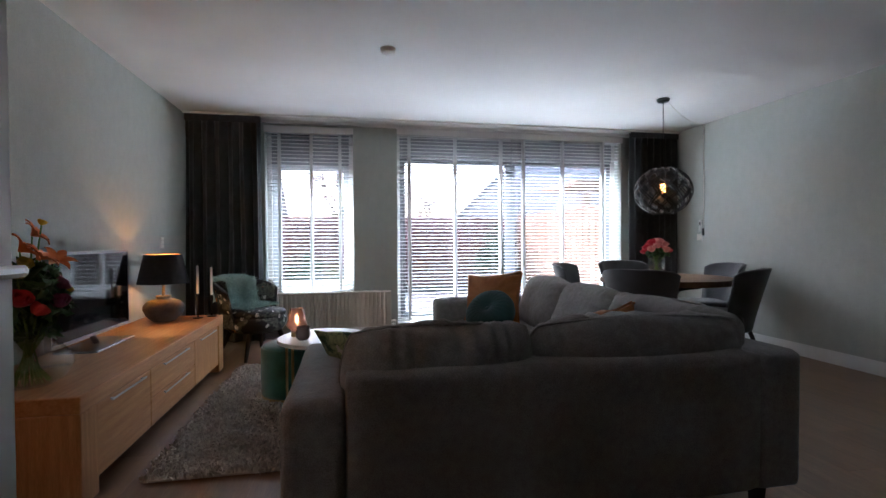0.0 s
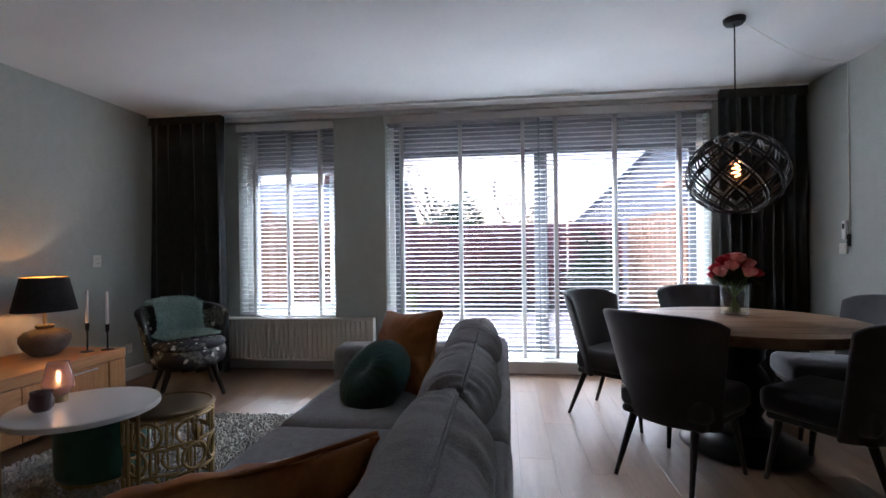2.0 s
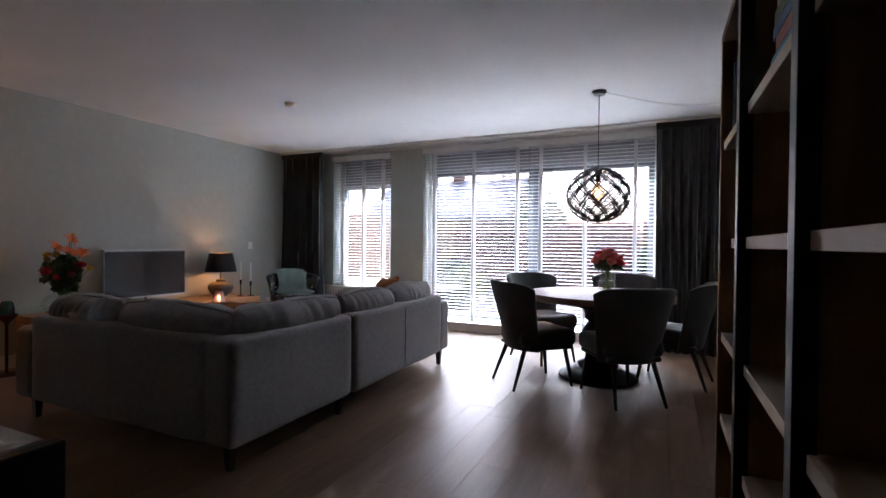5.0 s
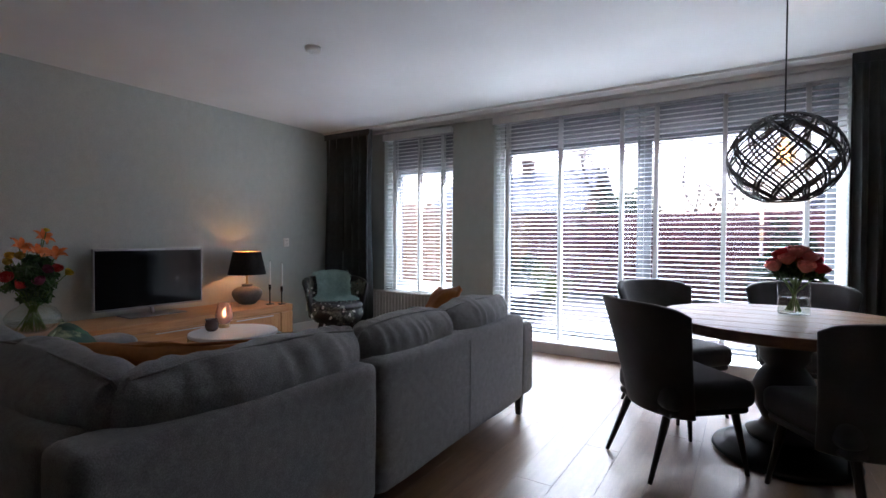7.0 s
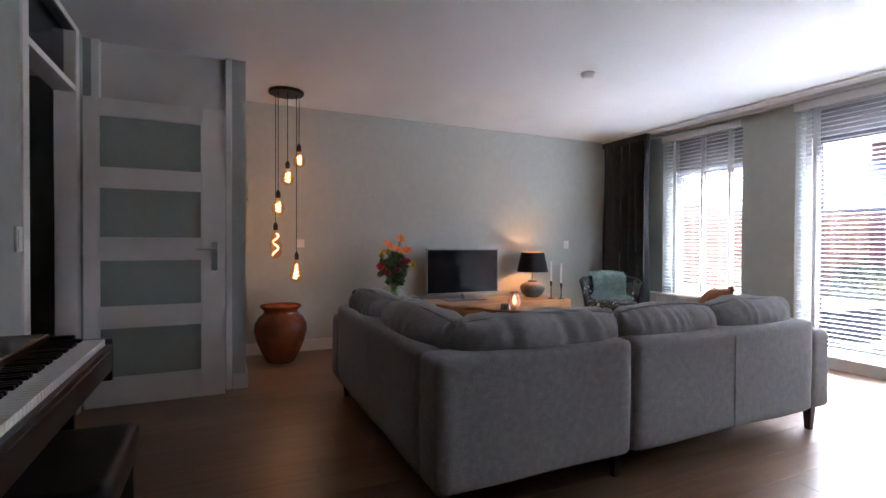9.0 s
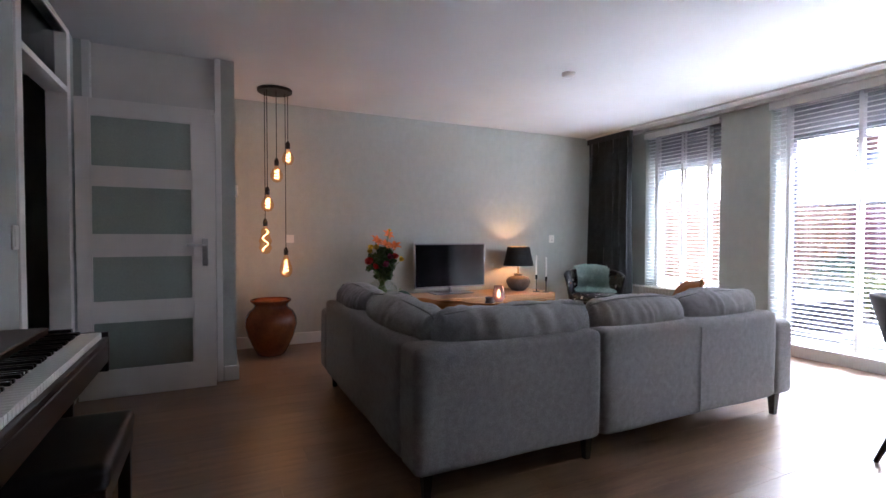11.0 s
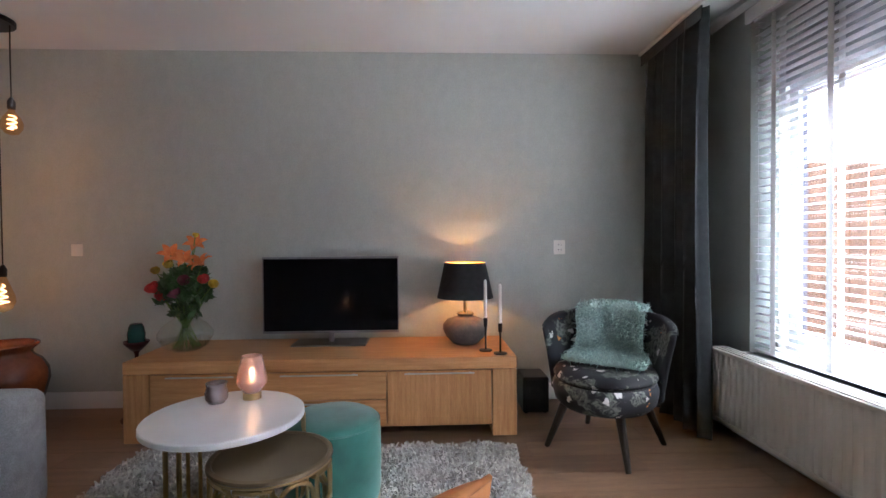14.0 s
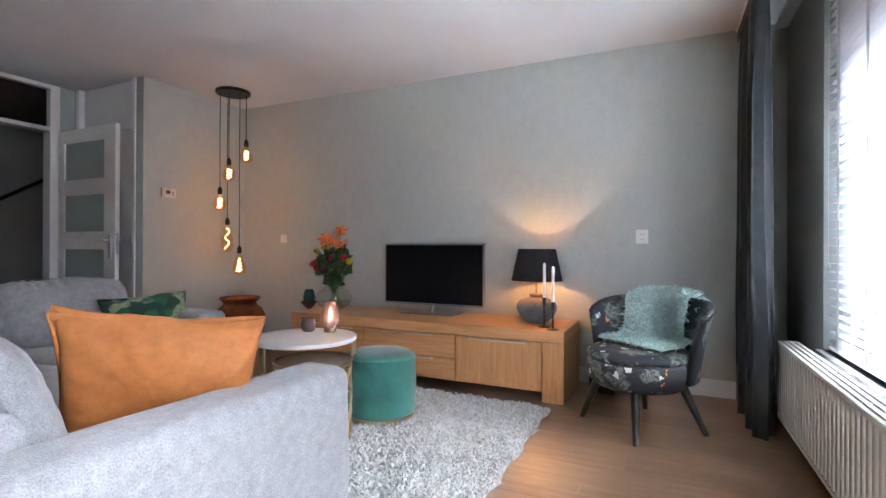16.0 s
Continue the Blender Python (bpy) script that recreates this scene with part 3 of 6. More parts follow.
# ---------- outside ----------
M_PAVE = material("garden_paver", (0.16, 0.15, 0.15), 0.8, colour2=(0.22, 0.21, 0.205), scale=6, bump=0.3, bump_scale=60, island=0.12, fine=0.1)
M_GROUND = material("garden_ground", (0.20, 0.19, 0.17), 0.9, colour2=(0.27, 0.25, 0.22), scale=3, bump=0.4, bump_scale=30)
M_NEWWOOD = material("new_fence_wood", (0.52, 0.29, 0.16), 0.75, colour2=(0.62, 0.39, 0.23), scale=5, stretch=(12, 12, 0.8), each=0.12, bump=0.2, bump_scale=40)
M_OLDWOOD = material("brown_fence_wood", (0.33, 0.125, 0.13), 0.8, colour2=(0.41, 0.19, 0.185), scale=5, stretch=(12, 12, 0.8), each=0.12, bump=0.2, bump_scale=40)
M_ROOF = material("roof_tile", (0.19, 0.195, 0.215), 0.7, colour2=(0.25, 0.255, 0.275), scale=8, island=0.15)
M_RENDER = material("white_house_wall", (0.82, 0.81, 0.79), 0.8, colour2=(0.86, 0.85, 0.83), scale=3)
M_BRICK = material("house_brick", (0.25, 0.12, 0.08), 0.85, colour2=(0.33, 0.17, 0.11), scale=20)
M_LEAF = material("evergreen_leaf", (0.035, 0.065, 0.03), 0.6, colour2=(0.06, 0.10, 0.04), scale=3, island=0.35)
M_RED = material("red_hedge_leaf", (0.29, 0.08, 0.09), 0.6, colour2=(0.36, 0.14, 0.12), scale=3, island=0.35)
M_YELLOW = material("yellow_green_leaf", (0.20, 0.22, 0.04), 0.6, colour2=(0.28, 0.27, 0.07), scale=3, island=0.35)
M_GREY = material("grey_green_leaf", (0.22, 0.25, 0.20), 0.6, colour2=(0.34, 0.36, 0.32), scale=3, island=0.35)
M_BARK = material("bark", (0.09, 0.06, 0.05), 0.9, colour2=(0.14, 0.10, 0.08), scale=20, bump=0.5, bump_scale=40)
M_PLANTER = material("planter_concrete", (0.10, 0.10, 0.11), 0.8, colour2=(0.14, 0.14, 0.15), scale=10, bump=0.2)

structure("ground", box(-400, 400, YW + 0.32, 700, -0.35, -0.09), M_GROUND, "bare garden earth reaching to the horizon", "ground")
bm = bmesh.new()
rnd = random.Random(5)
for i in range(16):
    for j in range(11):
        x, y = -1.45 + i * 0.4, YW + 0.34 + j * 0.4
        if 7.6 < y and x < 0.2:
            continue
        z = -0.045 + rnd.uniform(-0.003, 0.003)
        bmesh.ops.create_cube(bm, size=1, matrix=Matrix.Translation((x, y + 0.2, z - 0.02)) @ Matrix.Diagonal((0.392, 0.392, 0.05, 1)))
tagged(part("pavement", bm, M_PAVE), "pale grey square concrete terrace tiles", "pavement", "", "structure")


def fence(m, length, height, mat, label, gap=0.0, bw=0.14):
    f = thing("fence", m, label, "fence", "garden fences")
    bm = box(-bw / 2, bw / 2, -0.01, 0.01, 0, height, 0.003, 1)
    me = bpy.data.meshes.new("board")
    bm.to_mesh(me)
    bm.free()
    me.materials.append(mat)
    n = int(length / (bw + gap))
    for i in range(n):
        b = new("board", me)
        b.parent = f
        b.matrix_local = pose(bw / 2 + i * (bw + gap), 0.012 * (i % 2) + 0.004, 0.02 * noise.noise(Vector((i * 1.7, 0, 0))), 0, 0.3 * noise.noise(Vector((i * 0.9, 2, 0))), 0)
    for z in (0.3, height - 0.3):
        part("rail", box(0, length, 0.035, 0.07, z - 0.04, z + 0.04), mat, f)
    for i in range(int(length / 1.8) + 1):
        part("post", box(i * 1.8 - 0.04, i * 1.8 + 0.04, 0.07, 0.15, 0, height + 0.06, 0.005), mat, f)
    return f


fence(pose(-1.75, 6.5, -0.09, 0, 0, 90), 6.2, 1.85, M_NEWWOOD, "pale new wooden board fence along the garden", 0.018)
fence(pose(-1.7, 12.7, -0.09), 5.0, 1.85, M_OLDWOOD, "dark reddish brown board fence at the garden's end", 0.004)
fence(pose(3.3, 12.7, -0.09), 1.2, 1.85, M_OLDWOOD, "short stretch of reddish brown board fence", 0.004)
fence(pose(4.55, 12.6, -0.09, 0, 0, -90), 6.0, 1.9, M_NEWWOOD, "orange-brown board fence beside the terrace", 0.02, 0.11)


def leaves(n, size, centre, radius, seed, flat=0.6, hollow=0.5):
    """n small folded leaves strewn through an uneven mound."""
    r = np.random.default_rng(seed)
    verts, faces = [], []
    for i in range(n):
        d = Vector(r.normal(size=3)).normalized()
        if d.z < -0.2:
            d.z = -d.z
        k = 0.72 + 0.5 * noise.noise(d * 1.9 + Vector((seed, 0, 0)))
        p = Vector((d.x * radius[0], d.y * radius[1], d.z * radius[2])) * k * (hollow + (1 - hollow) * r.random() ** 0.4) + Vector(centre)
        a = Vector(r.normal(size=3)).normalized() * size * r.uniform(0.6, 1.3)
        b = a.cross(Vector(r.normal(size=3))).normalized() * size * 0.45
        c = a.cross(b).normalized() * size * 0.15
        s = len(verts)
        verts += [p - a, p + b + c, p + a, p - b + c]
        faces += [(s, s + 1, s + 2), (s, s + 2, s + 3)]
    return verts, faces


def foliage(name, parent, mat, *args, **kw):
    v, f = leaves(*args, **kw)
    me = bpy.data.meshes.new(name)
    me.from_pydata(v, [], f)
    me.materials.append(mat)
    ob = new(name, me)
    ob.parent = parent
    ob["kind"] = "stuff"
    return ob


def bush(x, y, radius, mat, label, n, size, seed, stem=0.5):
    b = thing("bush", Matrix.Translation((x, y, -0.1)), label, "bush")
    foliage("leaves", b, mat, n, size, (0, 0, radius[2] * 0.35), radius, seed)
    st = [tube([(0.03 * k, 0.02 * k, 0), (0.12 * math.cos(k * 2.1), 0.12 * math.sin(k * 2.1), stem)], 0.018, 6, r_end=0.006) for k in range(4)]
    part("stem", join(*st), M_BARK, b)
    return b


bush(1.3, 11.9, (1.3, 0.5, 1.2), M_RED, "hedge with dark red leaves before the fence", 3600, 0.05, 3, 0.7)
bush(0.6, 13.4, (1.7, 0.6, 2.3), M_LEAF, "dense dark evergreen shrub above the fence", 3400, 0.07, 8, 1.2)
bush(3.6, 11.4, (0.8, 0.7, 1.3), M_LEAF, "green leafy shrub by the side fence", 2000, 0.055, 12, 0.7)
bush(-0.9, 10.6, (0.7, 0.6, 0.85), M_LEAF, "low round evergreen bush in the bed", 1600, 0.045, 20, 0.4)
bush(-0.2, 9.9, (0.5, 0.4, 0.7), M_YELLOW, "low bush with yellow-green leaves", 1000, 0.04, 24, 0.3)
bush(-0.55, 9.0, (0.75, 0.4, 0.62), M_GREY, "low bush with pale grey-green leaves", 1300, 0.035, 28, 0.3)
bush(2.6, 12.0, (0.8, 0.5, 1.0), M_RED, "shrub with red-brown leaves at the fence", 1600, 0.05, 31, 0.5)

pl = thing("planter", Matrix.Translation((-0.75, 8.2, -0.09)), "low dark planter with a pale stone rim", "planter")
part("side", box(-0.9, 0.9, -0.55, 0.45, 0, 0.42, 0.01), M_PLANTER, pl)
part("rim", box(-0.93, 0.93, -0.58, 0.48, 0.42, 0.47, 0.008), M_RENDER, pl)


def bare_tree(x, y, h, seed, label):
    t = thing("tree", Matrix.Translation((x, y, -0.1)), label, "tree")
    r = random.Random(seed)
    parts = [tube([(0, 0, 0), (0.04, 0.02, h * 0.25), (0.0, 0.05, h * 0.5)], 0.09, 8, r_end=0.06)]

    def grow(p, d, length, rad, depth):
        pts = [p]
        q = p.copy()
        for k in range(3):
            d = (d + Vector((r.uniform(-0.25, 0.25), r.uniform(-0.25, 0.25), r.uniform(-0.05, 0.15)))).normalized()
            q = q + d * length / 3
            pts.append(q.copy())
        parts.append(tube(pts, rad, 5, r_end=rad * 0.5))
        if depth > 0:
            for k in range(3):
                e = (d + Vector((r.uniform(-0.9, 0.9), r.uniform(-0.9, 0.9), r.uniform(-0.2, 0.6)))).normalized()
                grow(pts[r.choice((1, 2, 3))].copy(), e, length * 0.68, rad * 0.55, depth - 1)

    for k in range(5):
        a = k * 1.25 + r.uniform(-0.3, 0.3)
        grow(Vector((0, 0.05, h * (0.32 + 0.04 * k))), Vector((math.cos(a), math.sin(a), 0.9)).normalized(), h * 0.3, 0.035, 3)
    part("trunk", parts.pop(0), M_BARK, t)
    part("branches", join(*parts), M_BARK, t)


bare_tree(-0.2, 14.6, 4.6, 4, "bare winter tree with thin twisting branches")
bare_tree(2.1, 15.6, 3.9, 9, "bare winter tree with fine dark twigs")


def house(m, w, d, eave, ridge, wall, label, tiles):
    h = thing("house", m, label, "house")
    out = [(-w / 2, 0), (w / 2, 0), (w / 2, eave), (0, ridge), (-w / 2, eave)]
    part("wall", extrude_outline(out, d), wall, h)
    for s in (-1, 1):
        run, rise = w / 2 + 0.4, ridge - eave
        slope = math.atan2(rise, w / 2)
        length = run / math.cos(slope)
        plates = [box(0, length, -0.4, d + 0.4, 0.02, 0.12)]
        if tiles:
            for i in range(int(length / 0.34)):
                plates.append(moved(box(0, 0.36, -0.42, d + 0.42, 0.12, 0.145), pose(i * 0.34, 0, 0, 0, -3, 0)))
            for j in range(int((d + 0.8) / 0.3)):
                plates.append(tube([(0, -0.4 + j * 0.3, 0.14), (length, -0.4 + j * 0.3, 0.14)], 0.035, 6))
        m2 = Matrix.Translation((0, 0, ridge)) @ (pose(0, 0, 0, 0, math.degrees(slope), 0) if s > 0 else pose(0, d, 0, 0, math.degrees(slope), 180) @ Matrix.Translation((0, 0, 0)))
        if s < 0:
            m2 = Matrix.Translation((0, d, ridge)) @ pose(0, 0, 0, 0, 0, 180) @ pose(0, 0, 0, 0, math.degrees(slope), 0)
        part("roof", moved(join(*plates), m2), M_ROOF, h)
    part("chimney", join(box(-0.35, 0.35, d * 0.45, d * 0.45 + 0.6, ridge - 0.5, ridge + 0.75), box(-0.4, 0.4, d * 0.45 - 0.05, d * 0.45 + 0.65, ridge + 0.75, ridge + 0.85)), M_BRICK, h)
    for x in (-w / 4, w / 4):
        part("window", join(box(x - 0.6, x + 0.6, -0.04, -0.01, 0.9, 2.1)), M_FRAME, h)
        part("window_sill", box(x - 0.65, x + 0.65, -0.12, 0.0, 0.84, 0.9), M_RENDER, h)
    return h


house(pose(-4.5, 30.0, -0.1, 0, 0, 90), 8.0, 9.0, 2.9, 5.4, M_BRICK, "low brick house with grey tiled roof and chimney", True)
house(pose(9.0, 18.8, -0.1, 0, 0, -15), 9.0, 8.0, 2.2, 6.6, M_RENDER, "white rendered house with a steep grey gable roof", True)
pg = thing("garden_shed", Matrix.Translation((6.2, 10.8, -0.1)), "orange-brown timber garden shed behind the fence", "shed")
part("wall", box(-0.95, 0.95, -0.8, 0.8, 0, 2.25), M_RENDER, pg)
for sx in (-1, 1):
    part("post", box(sx * 0.97 - 0.07, sx * 0.97 + 0.07, -0.9, -0.76, 0, 2.45, 0.005), M_NEWWOOD, pg)
part("beam", box(-1.2, 1.2, -0.92, -0.74, 2.3, 2.47, 0.006), M_NEWWOOD, pg)
part("roof", box(-1.3, 1.3, -1.0, 0.95, 2.47, 2.58, 0.006), M_NEWWOOD, pg)

# ---------- furniture materials ----------
M_FOOT = material("dark_stained_wood", (0.022, 0.016, 0.013), 0.4, colour2=(0.035, 0.026, 0.02), scale=8, stretch=(6, 6, 1))
M_COGNAC = material("cognac_suede", (0.36, 0.125, 0.028), 0.62, colour2=(0.46, 0.175, 0.045), scale=9, bump=0.35, bump_scale=50, fine=0.08)
M_EMERALD = material("dark_green_velvet", (0.008, 0.04, 0.033), 0.75, colour2=(0.014, 0.06, 0.05), scale=10, bump=0.3, bump_scale=120, sheen=0.15)
# wide spread of the two teal tones paints in the velvet's patchy sheen
M_TEAL = material("teal_velvet", (0.010, 0.085, 0.065), 0.7, colour2=(0.045, 0.205, 0.16), scale=5, bump=0.15, bump_scale=200, sheen=0.4)
M_GOLD = material("brushed_brass", (0.47, 0.34, 0.16), 0.32, 1.0, colour2=(0.55, 0.41, 0.21), scale=12)
M_BRONZE = material("antique_bronze_top", (0.22, 0.165, 0.10), 0.38, 0.9, colour2=(0.30, 0.23, 0.14), scale=5, rough_var=0.08)
M_MARBLE = material("white_table_top", (0.74, 0.74, 0.74), 0.3, colour2=(0.80, 0.80, 0.80), scale=6)
M_VELVET = material("anthracite_velvet", (0.035, 0.036, 0.04), 0.8, colour2=(0.055, 0.056, 0.06), scale=7, bump=0.25, bump_scale=220, fine=0.12, sheen=0.3)
M_TABLE = material("weathered_oak_top", (0.175, 0.098, 0.052), 0.36, colour2=(0.31, 0.19, 0.11), scale=4, stretch=(1.2, 10, 10), bump=0.25, bump_scale=40, fine=0.16, detail=8, each=0.22)
M_SCREEN = material("tv_screen", (0.004, 0.004, 0.005), 0.06, ior=1.22, colour2=(0.006, 0.006, 0.007), scale=2)
M_SILVER = material("silver_plastic", (0.24, 0.24, 0.25), 0.3, 0.7, colour2=(0.28, 0.28, 0.29), scale=10)
M_SHADE = material("black_lampshade", (0.012, 0.012, 0.013), 0.85, colour2=(0.02, 0.02, 0.021), scale=30, bump=0.3, bump_scale=300)
M_SHADE_IN = material("gold_shade_lining", (0.75, 0.48, 0.18), 0.45, 0.4, colour2=(0.8, 0.53, 0.22), scale=10)
M_STONEWARE = material("grey_stoneware", (0.10, 0.105, 0.105), 0.7, colour2=(0.16, 0.165, 0.16), scale=14, bump=0.3, bump_scale=70, fine=0.1)
M_CLAY = material("terracotta", (0.085, 0.020, 0.008), 0.24, colour2=(0.27, 0.070, 0.022), scale=4, bump=0.15, bump_scale=40, fine=0.1, rough_var=0.08)
M_WAX = material("candle_wax", (0.78, 0.77, 0.74), 0.5, colour2=(0.82, 0.81, 0.78), scale=10)
M_GREENWAX = material("green_candle_glass", (0.008, 0.05, 0.045), 0.25, colour2=(0.012, 0.07, 0.06), scale=6)
M_DARKRED = material("dark_red_metal", (0.05, 0.012, 0.014), 0.4, 0.5, colour2=(0.07, 0.018, 0.02), scale=10)
M_PINKGLASS = material("rose_glass", (0.62, 0.45, 0.44), 0.22, colour2=(0.68, 0.52, 0.50), scale=60, bump=0.3, bump_scale=90, transmission=0.65)
M_GREYGLASS = material("grey_rose_glass", (0.36, 0.29, 0.30), 0.12, colour2=(0.44, 0.36, 0.37), scale=20, transmission=0.6)
M_RUG = material("shaggy_wool", (0.53, 0.51, 0.475), 0.95, colour2=(0.63, 0.61, 0.575), scale=9, island=0.2, sheen=0.3)
M_FUR = material("mint_sheepskin", (0.33, 0.47, 0.43), 0.95, colour2=(0.45, 0.58, 0.54), scale=8, island=0.2, sheen=0.3)
M_FLAME = material("warm_filament", (1, 0.6, 0.25), 0.5, emit=(1.0, 0.42, 0.19), strength=0.6)
M_CANDLE = material("candle_flame", (1, 0.6, 0.25), 0.5, emit=(1.0, 0.55, 0.25), strength=2.0)
M_TEALIGHT = material("tealight_flame", (1, 0.6, 0.25), 0.5, emit=(1.0, 0.5, 0.2), strength=0.2)
M_AMBER = glass("amber_bulb_glass", (1.0, 0.82, 0.60))
M_PIANO = material("black_piano_satin", (0.008, 0.008, 0.009), 0.3, colour2=(0.012, 0.012, 0.013), scale=6)
M_KEY = material("piano_key_white", (0.72, 0.71, 0.68), 0.3, colour2=(0.75, 0.74, 0.71), scale=8)
M_PAPER = material("sheet_paper", (0.72, 0.72, 0.72), 0.8, colour2=(0.76, 0.76, 0.76), scale=8)
M_INK = material("ink_bars", (0.10, 0.10, 0.11), 0.8, colour2=(0.14, 0.14, 0.15), scale=30)
M_LEATHER = material("black_leather", (0.010, 0.010, 0.011), 0.45, colour2=(0.016, 0.016, 0.017), scale=12, bump=0.3, bump_scale=120)
M_WALNUT = material("brown_bookcase_wood", (0.24, 0.12, 0.055), 0.5, colour2=(0.32, 0.17, 0.085), scale=4, stretch=(10, 10, 0.9), fine=0.12, bump_scale=40, bump=0.1)
M_SHELFEDGE = material("pale_shelf_wood", (0.50, 0.40, 0.30), 0.5, colour2=(0.58, 0.48, 0.37), scale=5, stretch=(8, 1, 8))
M_STEMS = material("flower_stem", (0.09, 0.17, 0.03), 0.5, colour2=(0.14, 0.23, 0.06), scale=10)
M_FOLIAGE = material("bouquet_leaf", (0.03, 0.075, 0.025), 0.55, colour2=(0.055, 0.12, 0.04), scale=12, island=0.3)


def printed(name, base, leaf, dots, scale, lo=0.26, hi=0.46):
    """A printed cloth: leaf shapes and small blossoms on a plain ground."""
    m = bpy.data.materials.new(name)
    m.use_nodes = True
    n, l = m.node_tree.nodes, m.node_tree.links
    b = n["Principled BSDF"]
    b.inputs["Roughness"].default_value = 0.7
    tc = n.new("ShaderNodeTexCoord")
    warp = n.new("ShaderNodeTexNoise")
    warp.inputs["Scale"].default_value = scale * 0.5
    l.new(tc.outputs["Object"], warp.inputs["Vector"])
    ad = n.new("ShaderNodeVectorMath")
    ad.operation = "MULTIPLY_ADD"
    ad.inputs[1].default_value = (0.12, 0.12, 0.12)
    l.new(warp.outputs["Color"], ad.inputs[0])
    l.new(tc.outputs["Object"], ad.inputs[2])
    wv = n.new("ShaderNodeTexNoise")
    wv.inputs["Scale"].default_value, wv.inputs["Distortion"].default_value, wv.inputs["Detail"].default_value = scale * 3.0, 3.0, 3.0
    l.new(ad.outputs[0], wv.inputs["Vector"])
    ns = n.new("ShaderNodeTexNoise")
    ns.inputs["Scale"].default_value = scale * 0.75
    l.new(ad.outputs[0], ns.inputs["Vector"])
    mul = n.new("ShaderNodeMath")
    mul.operation = "MULTIPLY"
    l.new(wv.outputs["Fac"], mul.inputs[0])
    patch = n.new("ShaderNodeMapRange")
    patch.inputs["From Min"].default_value, patch.inputs["From Max"].default_value = 0.44, 0.54
    l.new(ns.outputs["Fac"], patch.inputs["Value"])
    l.new(patch.outputs[0], mul.inputs[1])
    r1 = n.new("ShaderNodeValToRGB")
    r1.color_ramp.elements[0].position, r1.color_ramp.elements[1].position = lo, hi
    r1.color_ramp.elements[0].color, r1.color_ramp.elements[1].color = (*base, 1), (*leaf, 1)
    l.new(mul.outputs[0], r1.inputs["Fac"])
    last = r1.outputs["Color"]
    for k, (col, sc, size) in enumerate(dots):
        vo = n.new("ShaderNodeTexVoronoi")
        vo.inputs["Scale"].default_value = sc
        of = n.new("ShaderNodeVectorMath")
        of.operation = "ADD"
        of.inputs[1].default_value = (3.1 * k, 1.7 * k, 0.9 * k)
        jag = n.new("ShaderNodeTexNoise")
        jag.inputs["Scale"].default_value = 34.0
        l.new(tc.outputs["Object"], jag.inputs["Vector"])
        wob = n.new("ShaderNodeVectorMath")
        wob.operation = "MULTIPLY_ADD"
        wob.inputs[1].default_value = (0.06, 0.06, 0.06)
        l.new(jag.outputs["Color"], wob.inputs[0])
        l.new(ad.outputs[0], wob.inputs[2])
        l.new(wob.outputs[0], of.inputs[0])
        l.new(of.outputs[0], vo.inputs["Vector"])
        cut = n.new("ShaderNodeMath")
        cut.operation = "LESS_THAN"
        cut.inputs[1].default_value = size
        l.new(vo.outputs["Distance"], cut.inputs[0])
        sep = n.new("ShaderNodeSeparateColor")
        l.new(vo.outputs["Color"], sep.inputs[0])
        some = n.new("ShaderNodeMath")
        some.operation = "GREATER_THAN"
        some.inputs[1].default_value = 0.38
        l.new(sep.outputs[0], some.inputs[0])
        both = n.new("ShaderNodeMath")
        both.operation = "MULTIPLY"
        l.new(cut.outputs[0], both.inputs[0])
        l.new(some.outputs[0], both.inputs[1])
        mx = n.new("ShaderNodeMix")
        mx.data_type = "RGBA"
        l.new(both.outputs[0], mx.inputs["Factor"])
        l.new(last, mx.inputs["A"])
        mx.inputs["B"].default_value = (*col, 1)
        last = mx.outputs["Result"]
    l.new(last, b.inputs["Base Color"])
    return m


M_FLORAL = printed("black_floral_velvet", (0.012, 0.013, 0.016), (0.17, 0.185, 0.15), [((0.62, 0.6, 0.56), 11.0, 0.22), ((0.62, 0.22, 0.04), 8.0, 0.19)], 8, 0.36, 0.62)
M_LEAFPRINT = printed("green_leaf_print", (0.015, 0.07, 0.045), (0.30, 0.36, 0.20), [((0.55, 0.52, 0.46), 7.0, 0.13), ((0.03, 0.13, 0.06), 9.0, 0.3)], 7, 0.28, 0.52)


def soft_box(x0, x1, y0, y1, z0, z1, r, lumps=0.006, seed=0.0, cuts=7):
    """An upholstered block: rounded edges, a surface that is not quite flat."""
    bm = bmesh.new()
    c, h = Vector(((x0 + x1) / 2, (y0 + y1) / 2, (z0 + z1) / 2)), Vector(((x1 - x0) / 2, (y1 - y0) / 2, (z1 - z0) / 2))
    bmesh.ops.create_cube(bm, size=2)
    bmesh.ops.subdivide_edges(bm, edges=bm.edges[:], cuts=cuts * 2 + 1, use_grid_fill=True)
    for v in bm.verts:
        p = Vector([math.copysign(abs(a) ** 0.55, a) if abs(a) < 0.999 else a for a in v.co])
        q = Vector((p.x * h.x, p.y * h.y, p.z * h.z))
        inner = Vector([max(-(h[i] - r), min(h[i] - r, q[i])) for i in range(3)])
        d = q - inner
        if d.length > 1e-6:
            q = inner + d.normalized() * min(r, d.length) if sum(abs(a) > 1e-6 for a in d) > 1 else q
        k = noise.noise((q + c) * 3.1 + Vector((seed, seed, 0)))
        n = d.normalized() if d.length > 1e-6 else Vector((0, 0, 0))
        v.co = c + q + n * lumps * k
    return bm


